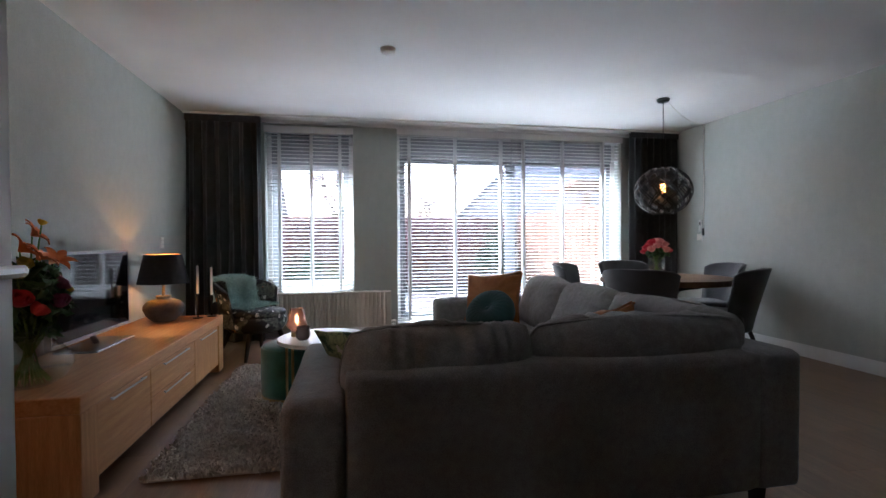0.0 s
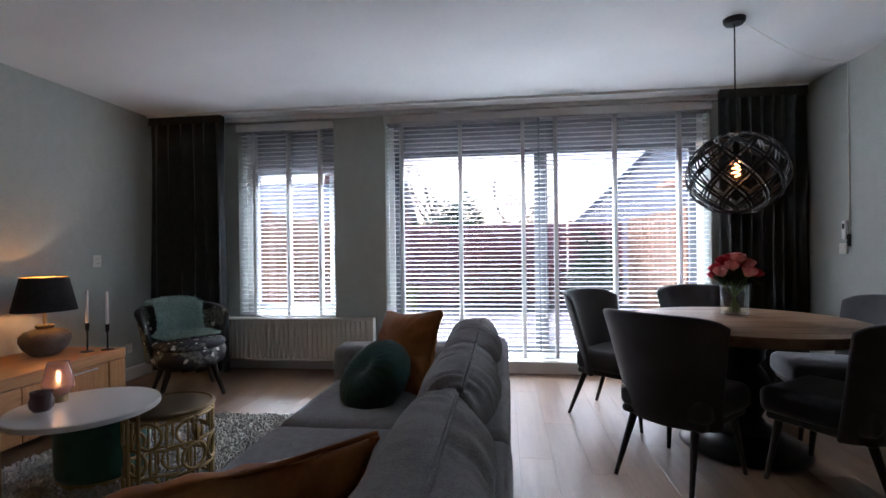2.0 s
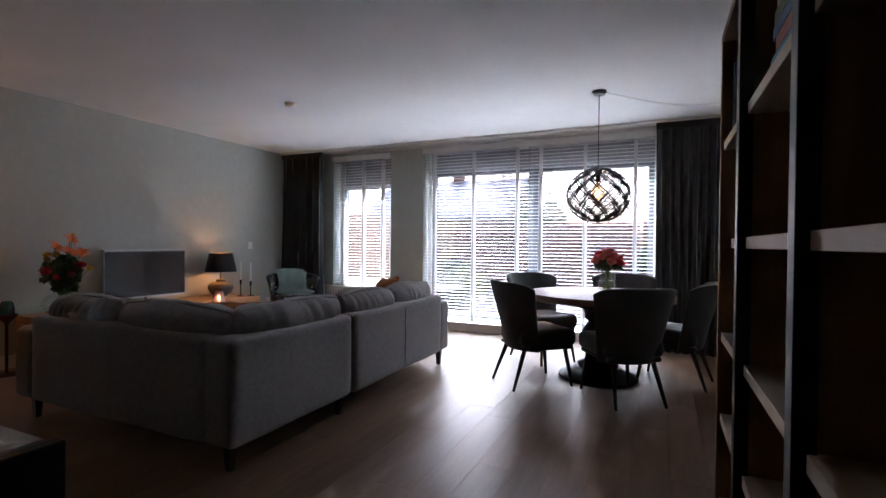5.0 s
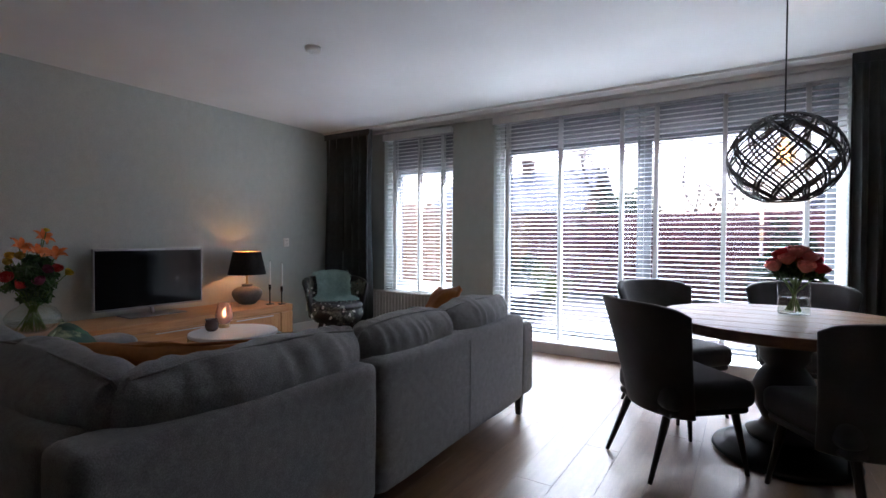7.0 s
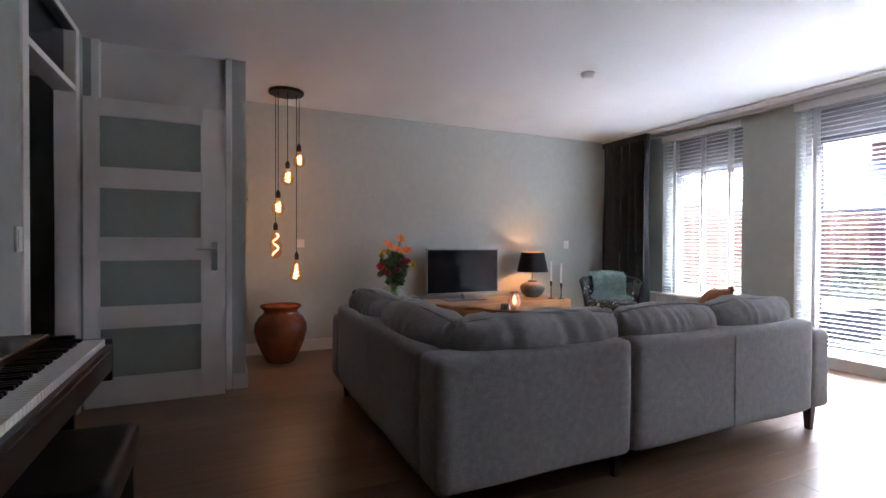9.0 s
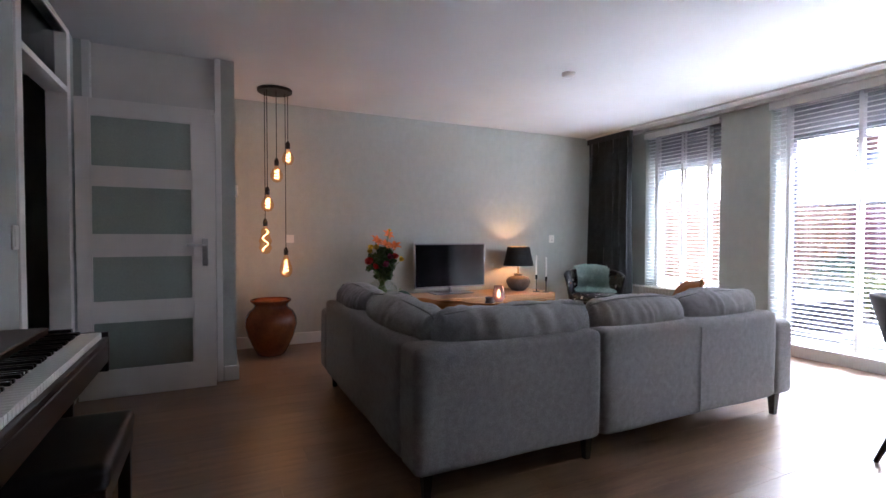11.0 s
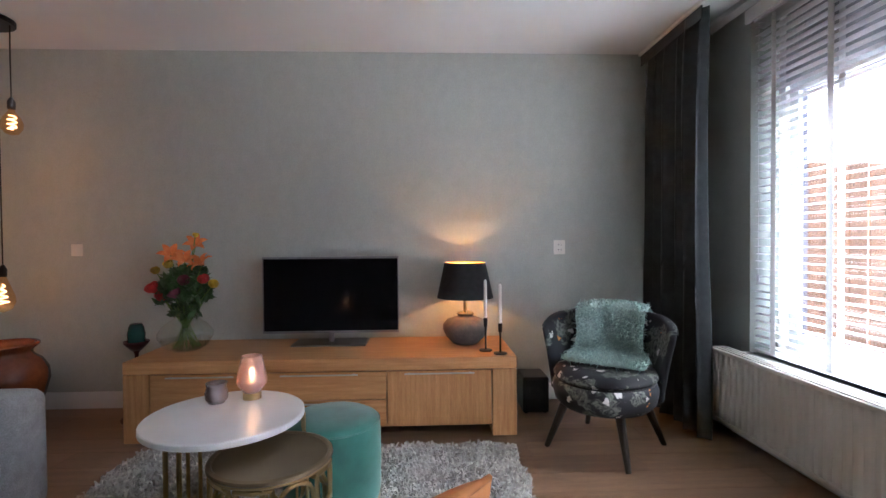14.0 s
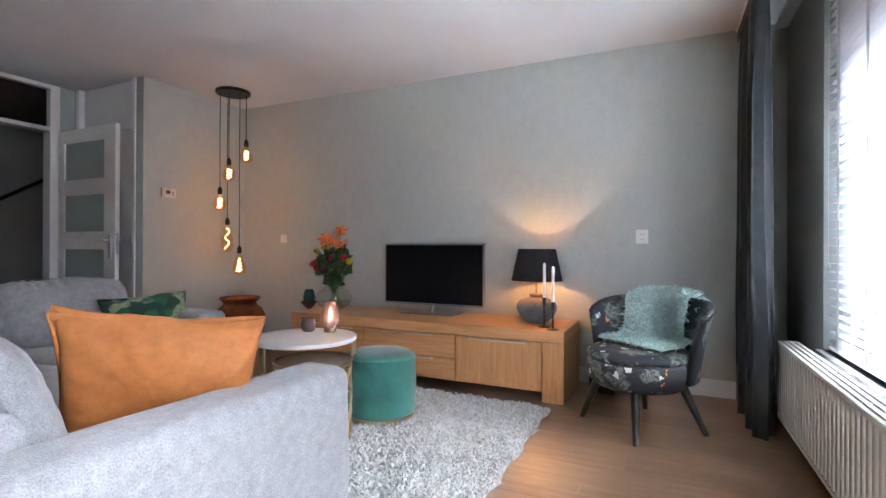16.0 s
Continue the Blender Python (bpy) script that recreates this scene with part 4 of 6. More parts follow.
# ---------- sofa ----------
SX, SY = 1.76, 1.58
sofa = thing("corner_sofa", Matrix.Translation((SX, SY, 0)), "large grey woven fabric corner sofa with loose back cushions", "sofa")


def on_sofa(bm):
    return moved(bm, Matrix.Translation((-SX, -SY, 0)))


part("back_panel", on_sofa(soft_box(SX - 0.20, SX, SY, 2.595, 0.15, 0.70, 0.035, 0.008, 1)), M_SOFA, sofa, smooth=True)
part("back_panel", on_sofa(soft_box(SX - 0.20, SX, 2.605, 4.06, 0.15, 0.70, 0.035, 0.008, 2)), M_SOFA, sofa, smooth=True)
part("back_panel", on_sofa(soft_box(-0.02, SX - 0.18, SY, SY + 0.20, 0.15, 0.70, 0.035, 0.008, 3)), M_SOFA, sofa, smooth=True)
part("armrest", on_sofa(soft_box(0.72, SX - 0.005, 4.04, 4.25, 0.15, 0.635, 0.05, 0.008, 4)), M_SOFA, sofa, smooth=True)
part("armrest", on_sofa(soft_box(-0.23, -0.01, SY + 0.005, 2.56, 0.15, 0.62, 0.05, 0.008, 5)), M_SOFA, sofa, smooth=True)
part("base", on_sofa(soft_box(0.78, SX - 0.19, SY + 0.19, 4.05, 0.15, 0.30, 0.03, 0.004, 6)), M_SOFA, sofa, smooth=True)
part("base", on_sofa(soft_box(-0.02, 0.79, SY + 0.19, 2.52, 0.15, 0.30, 0.03, 0.004, 7)), M_SOFA, sofa, smooth=True)
part("seat_cushion", on_sofa(soft_box(0.73, SX - 0.2, 3.30, 4.045, 0.29, 0.455, 0.06, 0.018, 8)), M_SOFA, sofa, smooth=True)
part("seat_cushion", on_sofa(soft_box(0.73, SX - 0.2, 2.575, 3.295, 0.29, 0.455, 0.06, 0.018, 9)), M_SOFA, sofa, smooth=True)
part("seat_cushion", on_sofa(soft_box(0.72, SX - 0.2, SY + 0.2, 2.57, 0.29, 0.455, 0.06, 0.018, 10)), M_SOFA, sofa, smooth=True)
part("seat_cushion", on_sofa(soft_box(-0.015, 0.715, SY + 0.2, 2.575, 0.29, 0.455, 0.06, 0.018, 11)), M_SOFA, sofa, smooth=True)


def back_cushion(cx, cy, turn, w, seed, h=0.45):
    """A back cushion with its seam; turn: the way that it looks."""
    m = pose(cx - SX, cy - SY, 0.622, 0, 0, turn) @ pose(0, 0, 0, 90 + 19, 0, 0)
    c = part("back_cushion", moved(cushion(w, h, 0.27, 84, 52, 4.0, 0.004, seed, 0.022, 0.0, 0.013), m), M_SOFA, sofa, smooth=True)
    part("seam", moved(rim_of(w, h, 0.005, 16), m), M_SOFA, c, smooth=True)


back_cushion(SX - 0.21, 2.18, 90, 0.95, 1.0)
back_cushion(SX - 0.20, 2.97, 90, 0.74, 5.0)
back_cushion(SX - 0.20, 3.65, 90, 0.74, 9.0)
back_cushion(0.33, SY + 0.22, 0, 0.74, 13.0)
back_cushion(1.14, SY + 0.22, 0, 0.98, 17.0)
for x, y in ((SX - 0.08, 4.16), (SX - 0.12, SY + 0.10), (-0.14, SY + 0.10), (0.82, 4.16), (-0.14, 2.48), (0.82, 2.60), (SX - 0.12, 2.60)):
    part("foot", on_sofa(moved(lathe([(0, 0), (0.022, 0), (0.036, 0.155), (0, 0.155)], 4), pose(x, y, 0, 0, 0, 45))), M_FOOT, sofa)
# stitched seams on the back
part("back_seam", on_sofa(tube([(SX + 0.002, 3.33, 0.17), (SX + 0.003, 3.33, 0.65), (SX - 0.02, 3.33, 0.688)], 0.003, 5)), M_SOFA, sofa)
part("back_seam", on_sofa(tube([(0.80, SY - 0.002, 0.17), (0.80, SY - 0.003, 0.65), (0.80, SY + 0.02, 0.688)], 0.003, 5)), M_SOFA, sofa)


def loose_cushion(m, w, h, thick, mat, label, seed, wrinkle=0.01):
    c = thing("throw_pillow", m, label, "cushion", "throw pillows")
    part("cover", cushion(w, h, thick, 40, 34, 2.6, wrinkle, seed, 0.03, 0.0, 0.0, 0.09), mat, c, smooth=True)
    part("piping", rim_of(w, h, 0.006, 14, 0.09), mat, c, smooth=True)
    return c


loose_cushion(pose(1.17, 2.14, 0.625, 0, 0, 42) @ pose(0, 0, 0, 90 + 22, 0, 0), 0.66, 0.40, 0.20, M_COGNAC, "oblong cognac suede pillow in the sofa corner", 2.0, 0.016)
loose_cushion(pose(1.19, 3.92, 0.64, 0, 0, 139) @ pose(0, 0, 0, 90 + 20, 4, 0), 0.51, 0.44, 0.18, M_COGNAC, "square cognac suede pillow leaning at the armrest", 6.0, 0.014)
loose_cushion(pose(0.10, 2.21, 0.575, 0, 0, -28) @ pose(0, 0, 0, 90 + 36, 4, 0), 0.49, 0.36, 0.15, M_LEAFPRINT, "green pillow printed with pale jungle leaves", 11.0, 0.006)


M_OCHRE = material("ochre_cloth", (0.36, 0.19, 0.05), 0.8, colour2=(0.44, 0.25, 0.08), scale=9, bump=0.3, bump_scale=120, fine=0.1)
M_CREAM = material("cream_cloth", (0.62, 0.55, 0.46), 0.85, colour2=(0.68, 0.61, 0.52), scale=9, bump=0.3, bump_scale=160)
ochre = loose_cushion(pose(1.05, 2.27, 0.585, 0, 0, 42) @ pose(0, 0, 0, 90 + 40, 0, 0), 0.58, 0.38, 0.15, M_OCHRE, "ochre pillow with a wide cream border", 15.0, 0.01)
part("border", join(*[moved(cushion(*q, 0.05, 16, 8, 2.6, 0.004, 3.0), pose(*p)) for q, p in (((0.60, 0.07), (0, 0.175, 0)), ((0.60, 0.07), (0, -0.175, 0)), ((0.07, 0.36), (0.27, 0, 0)), ((0.07, 0.36), (-0.27, 0, 0)))]), M_CREAM, ochre, "cream cloth border", smooth=True)


def round_pillow():
    p = thing("round_pillow", pose(1.09, 3.66, 0.565, 0, 0, 132) @ pose(0, 0, 0, 90 + 44, 0, 0), "round dark green pleated velvet pillow", "cushion", "throw pillows")
    prof = [(0, -0.055), (0.04, -0.085), (0.10, -0.10), (0.16, -0.085), (0.195, -0.045), (0.205, 0), (0.195, 0.045), (0.16, 0.085), (0.10, 0.10), (0.04, 0.085), (0, 0.055)]
    bm = lathe(prof, 72)
    for v in bm.verts:
        a = math.atan2(v.co.y, v.co.x)
        k = 1 + 0.025 * math.sin(a * 24) * min(1, v.co.xy.length / 0.1)
        v.co.z *= k
        v.co.x *= 1 + 0.02 * noise.noise(v.co * 9)
    part("cover", bm, M_EMERALD, p, smooth=True)
    for s in (-1, 1):
        part("button", moved(lathe([(0, -0.008), (0.018, -0.005), (0.02, 0.0), (0.014, 0.007), (0, 0.01)], 16), pose(0, 0, s * 0.06, 0 if s > 0 else 180, 0, 0)), M_EMERALD, p, smooth=True)


round_pillow()

# ---------- tv cabinet ----------
CX, CY0, CY1, CH = -1.13, 2.28, 4.62, 0.485
cab = thing("tv_cabinet", Matrix.Translation((CX, (CY0 + CY1) / 2, 0)), "long low solid oak television cabinet with doors and drawers", "cabinet")
L = CY1 - CY0
dpt = XL + 0.02 - CX
part("top", box(dpt, 0.0, -L / 2, L / 2, CH - 0.075, CH, 0.006), M_OAK, cab)
for s in (-1, 1):
    y0 = s * L / 2
    part("side", box(dpt, 0.0, min(y0, y0 - s * 0.15), max(y0, y0 - s * 0.15), 0, CH - 0.076, 0.006), M_OAK_V, cab)
part("back_panel", box(dpt, dpt + 0.02, -L / 2 + 0.15, L / 2 - 0.15, 0.07, CH - 0.076), M_OAK, cab)
part("bottom", box(dpt + 0.02, -0.03, -L / 2 + 0.15, L / 2 - 0.15, 0.06, 0.085), M_OAK, cab)
ys = [-L / 2 + 0.152, 3.03 - (CY0 + CY1) / 2, 3.83 - (CY0 + CY1) / 2, L / 2 - 0.152]


def front(name, a, b, z0, z1, mat):
    p = part(name, box(-0.028, -0.006, a + 0.003, b - 0.003, z0, z1, 0.003), mat, cab)
    w = min(0.46, (b - a) * 0.66)
    c = (a + b) / 2
    part("handle", join(box(0.008, 0.016, c - w / 2, c + w / 2, z1 - 0.018, z1 - 0.009, 0.002), box(-0.006, 0.009, c - w / 2 + 0.02, c - w / 2 + 0.032, z1 - 0.017, z1 - 0.010), box(-0.006, 0.009, c + w / 2 - 0.032, c + w / 2 - 0.02, z1 - 0.017, z1 - 0.010)), M_STEEL, p, "slim steel bar handle")


front("cabinet_door", ys[0], ys[1], 0.072, 0.404, M_OAK)
front("drawer", ys[1], ys[2], 0.237, 0.404, M_OAK)
front("drawer", ys[1], ys[2], 0.072, 0.231, M_OAK)
front("cabinet_door", ys[2], ys[3], 0.072, 0.404, M_OAK_V)

# ---------- television ----------
tv = thing("television", Matrix.Translation((-1.60, 3.415, CH)), "flat black television with a thin silver frame", "television")
part("screen", box(-0.012, 0.004, -0.461, 0.461, 0.085, 0.585), M_SCREEN, tv)
part("bezel", join(box(-0.03, 0.007, -0.468, -0.461, 0.07, 0.60), box(-0.03, 0.007, 0.461, 0.468, 0.07, 0.60), box(-0.03, 0.007, -0.461, 0.461, 0.585, 0.60), box(-0.03, 0.007, -0.461, 0.461, 0.07, 0.085)), M_SILVER, tv)
part("rear_housing", box(-0.06, -0.012, -0.40, 0.40, 0.12, 0.55, 0.015), M_BLACK, tv)
part("stand_neck", tube([(-0.02, 0, 0.09), (-0.01, 0, 0.05), (0.01, 0, 0.012)], 0.018, 10), M_SILVER, tv)
part("stand_base", box(-0.11, 0.13, -0.25, 0.25, 0.0, 0.012, 0.005), M_SILVER, tv)

# ---------- lamps ----------
def light(name, at, energy, colour, size):
    l = new(name, bpy.data.lights.new(name, "POINT"))
    l.data.energy, l.data.color, l.data.shadow_soft_size = energy, colour, size
    l.location = at
    return l


WARM = (1.0, 0.52, 0.20)
tl = thing("table_lamp", Matrix.Translation((-1.52, 4.34, CH)), "table lamp with round grey stoneware base and black shade", "lamp")
part("base", lathe([(0, 0), (0.07, 0), (0.085, 0.006), (0.13, 0.05), (0.152, 0.10), (0.15, 0.135), (0.125, 0.165), (0.075, 0.182), (0.05, 0.187), (0.05, 0.195), (0.06, 0.205), (0.055, 0.212), (0, 0.212)], 40), M_STONEWARE, tl, smooth=True)
part("stem", lathe([(0, 0.21), (0.012, 0.21), (0.012, 0.30), (0.02, 0.30), (0.02, 0.36), (0, 0.36)], 14), M_GOLD, tl)
sh = part("shade", lathe([(0.192, 0.315), (0.14, 0.555)], 48), M_SHADE, tl, smooth=True)
part("lining", lathe([(0.189, 0.317), (0.138, 0.554)], 48), M_SHADE_IN, sh, smooth=True)
part("bulb", moved(lathe([(0, 0), (0.015, 0.0), (0.026, 0.025), (0.026, 0.035), (0.016, 0.05), (0, 0.053)], 16), Matrix.Translation((0, 0, 0.36))), M_TEALIGHT, tl, smooth=True)
light("table_lamp_light", (-1.52, 4.34, CH + 0.425), 0.27, WARM, 0.01)

# five bulbs on a round plate
def bulb(kind):
    if kind == "globe":
        prof = [(0.013, 0.0), (0.016, -0.02), (0.035, -0.05), (0.047, -0.085), (0.045, -0.115), (0.028, -0.145), (0, -0.155)]
    elif kind == "tube":
        prof = [(0.013, 0.0), (0.018, -0.02), (0.034, -0.05), (0.03, -0.08), (0.04, -0.11), (0.05, -0.135), (0.04, -0.17), (0.05, -0.2), (0.03, -0.245), (0, -0.255)]
    else:
        prof = [(0.013, 0.0), (0.018, -0.02), (0.03, -0.06), (0.046, -0.11), (0.05, -0.15), (0.036, -0.19), (0, -0.21)]
    prof = [(q * 1.22 if i else q, z * 1.08) for i, (q, z) in enumerate(prof)]
    return lathe(prof[::-1], 24), prof[-1][1]


pc = Vector((-1.30, 1.38, H))
ld = thing("pendant_cluster", Matrix.Translation(pc), "cluster of five amber filament bulbs on black cords", "pendant lamp")
part("ceiling_plate", lathe([(0, -0.028), (0.155, -0.028), (0.16, -0.024), (0.16, 0), (0, 0)], 40), M_BLACK, ld)
for k, (dy, zt, kind) in enumerate(((0.20, 2.10, "globe"), (0.01, 1.915, "globe"), (-0.13, 1.635, "globe"), (-0.15, 1.34, "tube"), (0.15, 1.06, "pear"))):
    dx = (-0.05, 0.05, 0.08, -0.02, 0.0)[k]
    dy = dy * 0.62
    zt -= H
    c = part("cord", tube([(dx, dy, -0.026), (dx + 0.003, dy, zt / 2), (dx, dy, zt)], 0.004, 6), M_BLACK, ld)
    part("socket", moved(lathe([(0, -0.075), (0.021, -0.075), (0.022, -0.03), (0.012, -0.008), (0.006, 0), (0, 0)], 16), Matrix.Translation((dx, dy, zt))), M_BLACK, ld, smooth=True)
    g, low = bulb(kind)
    b = part("bulb", moved(g, Matrix.Translation((dx, dy, zt - 0.07))), M_AMBER, ld, "amber glass bulb with glowing filament", smooth=True)
    b.visible_shadow = False
    if kind == "globe":
        pts = [(0.022 * math.cos(t * 0.8), 0.022 * math.sin(t * 0.8), -0.045 - 0.0036 * t) for t in range(26)]
    elif kind == "tube":
        pts = [(0.010 * math.cos(t * 0.4), 0.026 * math.sin(t * 0.4), -0.035 - 0.0072 * t) for t in range(30)]
    else:
        pts = [((0.006 + 0.0008 * t) * math.cos(t * 0.8), (0.006 + 0.0008 * t) * math.sin(t * 0.8), -0.05 - 0.0042 * t) for t in range(32)]
    part("filament", moved(tube(pts, 0.0024, 5), Matrix.Translation((dx, dy, zt - 0.07))), M_FLAME, b)
    light("bulb_light", (pc.x + dx, pc.y + dy, H + zt - 0.07 + low * 0.55), 0.023, (1.0, 0.47, 0.19), 0.004)

# basket pendant above the dining table
pp = thing("pendant_lamp", Matrix.Translation((3.14, 4.38, H)), "black woven metal basket pendant lamp above the dining table", "pendant lamp")
part("canopy", lathe([(0, -0.035), (0.05, -0.033), (0.06, -0.02), (0.062, 0), (0, 0)], 28), M_BLACK, pp)
part("cord", tube([(0, 0, -0.03), (0, 0, -0.80)], 0.004, 6), M_BLACK, pp)
part("ceiling_cord", tube([(0.05, 0.02, -0.01)] + [(0.05 + 1.1 * t / 8, 0.02 + 0.83 * t / 8, -0.006 - 0.06 * math.sin(math.pi * t / 8)) for t in range(1, 9)], 0.003, 5), M_PLATE, pp)
zc, ra, rz = -0.935, 0.275, 0.245


def strap(theta0, turns, dz):
    pts = []
    for i in range(25):
        ph = radians(22 + 136 * i / 24)
        th_ = theta0 + turns * i / 24
        pts.append(((ra * math.sin(ph)) * math.cos(th_), (ra * math.sin(ph)) * math.sin(th_), zc + rz * math.cos(ph) + dz))
    return pts


def ribbon(pts, w, t):
    """A flat strap along pts that lies on the lamp's round body."""
    bm = bmesh.new()
    rows = []
    for i, p in enumerate(pts):
        p = Vector(p)
        d = (Vector(pts[min(i + 1, len(pts) - 1)]) - Vector(pts[max(i - 1, 0)])).normalized()
        nrm = Vector((p.x, p.y, p.z - zc)).normalized()
        s = d.cross(nrm).normalized()
        rows.append([bm.verts.new(p + s * w / 2 * a + nrm * t / 2 * b) for a, b in ((-1, -1), (1, -1), (1, 1), (-1, 1))])
    for a, b in zip(rows, rows[1:]):
        for k in range(4):
            bm.faces.new((a[k], a[(k + 1) % 4], b[(k + 1) % 4], b[k]))
    bmesh.ops.recalc_face_normals(bm, faces=bm.faces[:])
    return bm


for i in range(11):
    for sgn in (1, -1):
        for off in (-0.06, 0.06):
            part("strap", ribbon(strap(2 * math.pi * i / 11 + off, sgn * 2.1, 0), 0.011, 0.005 + 0.002 * sgn), M_BLACK, pp)
for z, r in ((rz * math.cos(radians(22)), ra * math.sin(radians(22))), (-rz * math.cos(radians(22)), ra * math.sin(radians(22)))):
    part("ring", tube([(r * math.cos(a * 0.2618), r * math.sin(a * 0.2618), zc + z) for a in range(24)], 0.006, 6, closed=True), M_BLACK, pp)
part("cross_bar", join(tube([(-0.10, 0, zc + 0.225), (0.10, 0, zc + 0.225)], 0.004), tube([(0, -0.10, zc + 0.225), (0, 0.10, zc + 0.225)], 0.004)), M_BLACK, pp)
part("socket", moved(lathe([(0, -0.08), (0.022, -0.08), (0.022, -0.02), (0.01, 0), (0, 0)], 16), Matrix.Translation((0, 0, zc + 0.20))), M_BLACK, pp)
g, low = bulb("globe")
pb = part("bulb", moved(g, Matrix.Translation((0, 0, zc + 0.125))), M_AMBER, pp, "amber glass bulb with glowing filament", smooth=True)
pb.visible_shadow = False
part("filament", moved(tube([(0.022 * math.cos(t * 0.7), 0.022 * math.sin(t * 0.7), -0.05 - 0.003 * t) for t in range(30)], 0.004, 5), Matrix.Translation((0, 0, zc + 0.125))), M_FLAME, pb)
light("pendant_light", (3.14, 4.38, H + zc + 0.04), 0.11, WARM, 0.004)

# ---------- dining table and chairs ----------
TC = Vector((3.16, 4.38, 0))
dt = thing("dining_table", Matrix.Translation(TC), "round oak dining table on a black turned pedestal", "table")
RT = 0.63
edges_y = [-RT, -0.47, -0.29, -0.10, 0.085, 0.28, 0.46, RT]
for a, b in zip(edges_y, edges_y[1:]):
    out = []
    for i in range(13):
        y = a + 0.0015 + (b - a - 0.003) * i / 12
        out.append((math.sqrt(max(0.0, RT * RT - y * y)), y))
    out += [(-x, y) for x, y in out[::-1] if x > 1e-4]
    bm = moved(extrude_outline(out, 0.055), Matrix(((1, 0, 0, 0), (0, 0, 1, 0), (0, 1, 0, 0.705), (0, 0, 0, 1))))
    bmesh.ops.recalc_face_normals(bm, faces=bm.faces[:])
    bmesh.ops.bevel(bm, geom=[e for e in bm.edges if e.calc_face_angle(0) > 0.8], offset=0.004, segments=2, affect="EDGES", profile=0.5)
    part("tabletop_plank", bm, M_TABLE, dt)
part("apron", lathe([(0.30, 0.66), (0.34, 0.66), (0.34, 0.705), (0.30, 0.705)], 40), M_PIANO, dt)
part("pedestal", lathe([(0, 0.09), (0.17, 0.10), (0.18, 0.13), (0.12, 0.16), (0.10, 0.20), (0.14, 0.28), (0.16, 0.36), (0.13, 0.44), (0.09, 0.50), (0.12, 0.54), (0.12, 0.58), (0.15, 0.62), (0.30, 0.66), (0, 0.66)], 40), M_PIANO, dt, smooth=True)
part("foot", lathe([(0, 0), (0.33, 0), (0.345, 0.015), (0.335, 0.035), (0.29, 0.045), (0.28, 0.065), (0.22, 0.075), (0.20, 0.095), (0, 0.10)], 48), M_PIANO, dt, smooth=True)


def shell(z_low, z_high, r_low, r_high, span, depth, thick, drop, nu=26, nv=10, lean=0.0):
    """A curved, upholstered back that wraps round a seat; the front looks along y."""
    bm = bmesh.new()
    rows = {}
    for s in (0, 1):
        for i in range(nu + 1):
            for j in range(nv + 1):
                u, v = -1 + 2 * i / nu, j / nv
                a = u * span
                edge = min(1, (1 - abs(u)) * 6)
                r = r_low + (r_high - r_low) * v ** 1.3 - s * thick * (0.35 + 0.65 * edge ** 0.5) * (1 - 0.3 * v)
                top = z_high - drop * abs(u) ** 3.5
                z = z_low + (top - z_low) * v
                y = -math.cos(a) * r * depth - lean * v
                rows[s, i, j] = bm.verts.new((math.sin(a) * r, y, z - (0.012 if j == nv else 0) * (1 - edge)))
    for i in range(nu):
        for j in range(nv):
            o = [rows[0, i, j], rows[0, i + 1, j], rows[0, i + 1, j + 1], rows[0, i, j + 1]]
            bm.faces.new(o)
            bm.faces.new([rows[1, i, j], rows[1, i, j + 1], rows[1, i + 1, j + 1], rows[1, i + 1, j]])
    caps = [(nv, 1), (0, -1)]
    for i in range(nu):
        for j, sgn in caps:
            q = [rows[0, i, j], rows[0, i + 1, j], rows[1, i + 1, j], rows[1, i, j]]
            bm.faces.new(q if sgn > 0 else q[::-1])
    for j in range(nv):
        for i, sgn in ((0, 1), (nu, -1)):
            q = [rows[0, i, j], rows[0, i, j + 1], rows[1, i, j + 1], rows[1, i, j]]
            bm.faces.new(q if sgn > 0 else q[::-1])
    bmesh.ops.recalc_face_normals(bm, faces=bm.faces[:])
    bmesh.ops.bevel(bm, geom=[e for e in bm.edges if len(e.link_faces) == 2 and e.calc_face_angle(0) > 1.0], offset=0.015, segments=3, affect="EDGES", profile=0.5)
    return bm


def dining_chair():
    c = thing("dining_chair", Matrix.Identity(4), "anthracite velvet dining chair with curved wing back", "chair", "chairs round the dining table")
    part("backrest", shell(0.31, 0.885, 0.27, 0.355, radians(74), 0.80, 0.075, 0.045, lean=0.08), M_VELVET, c, smooth=True)
    part("seat", soft_box(-0.24, 0.24, -0.20, 0.30, 0.345, 0.485, 0.05, 0.008, 3), M_VELVET, c, smooth=True)
    part("seat_frame", soft_box(-0.22, 0.22, -0.19, 0.27, 0.315, 0.36, 0.02, 0.0), M_VELVET, c, smooth=True)
    for sx, sy, ex, ey in ((-0.17, 0.22, -0.21, 0.27), (0.17, 0.22, 0.21, 0.27), (-0.16, -0.15, -0.20, -0.27), (0.16, -0.15, 0.20, -0.27)):
        part("leg", tube([(ex, ey, 0), (sx, sy, 0.33)], 0.011, 10, r_end=0.021), M_FOOT, c)
    return c


def face_table(px, py, target):
    d = Vector((target[0] - px, target[1] - py))
    return pose(px, py, 0, 0, 0, math.degrees(math.atan2(-d.x, d.y)))


first = dining_chair()
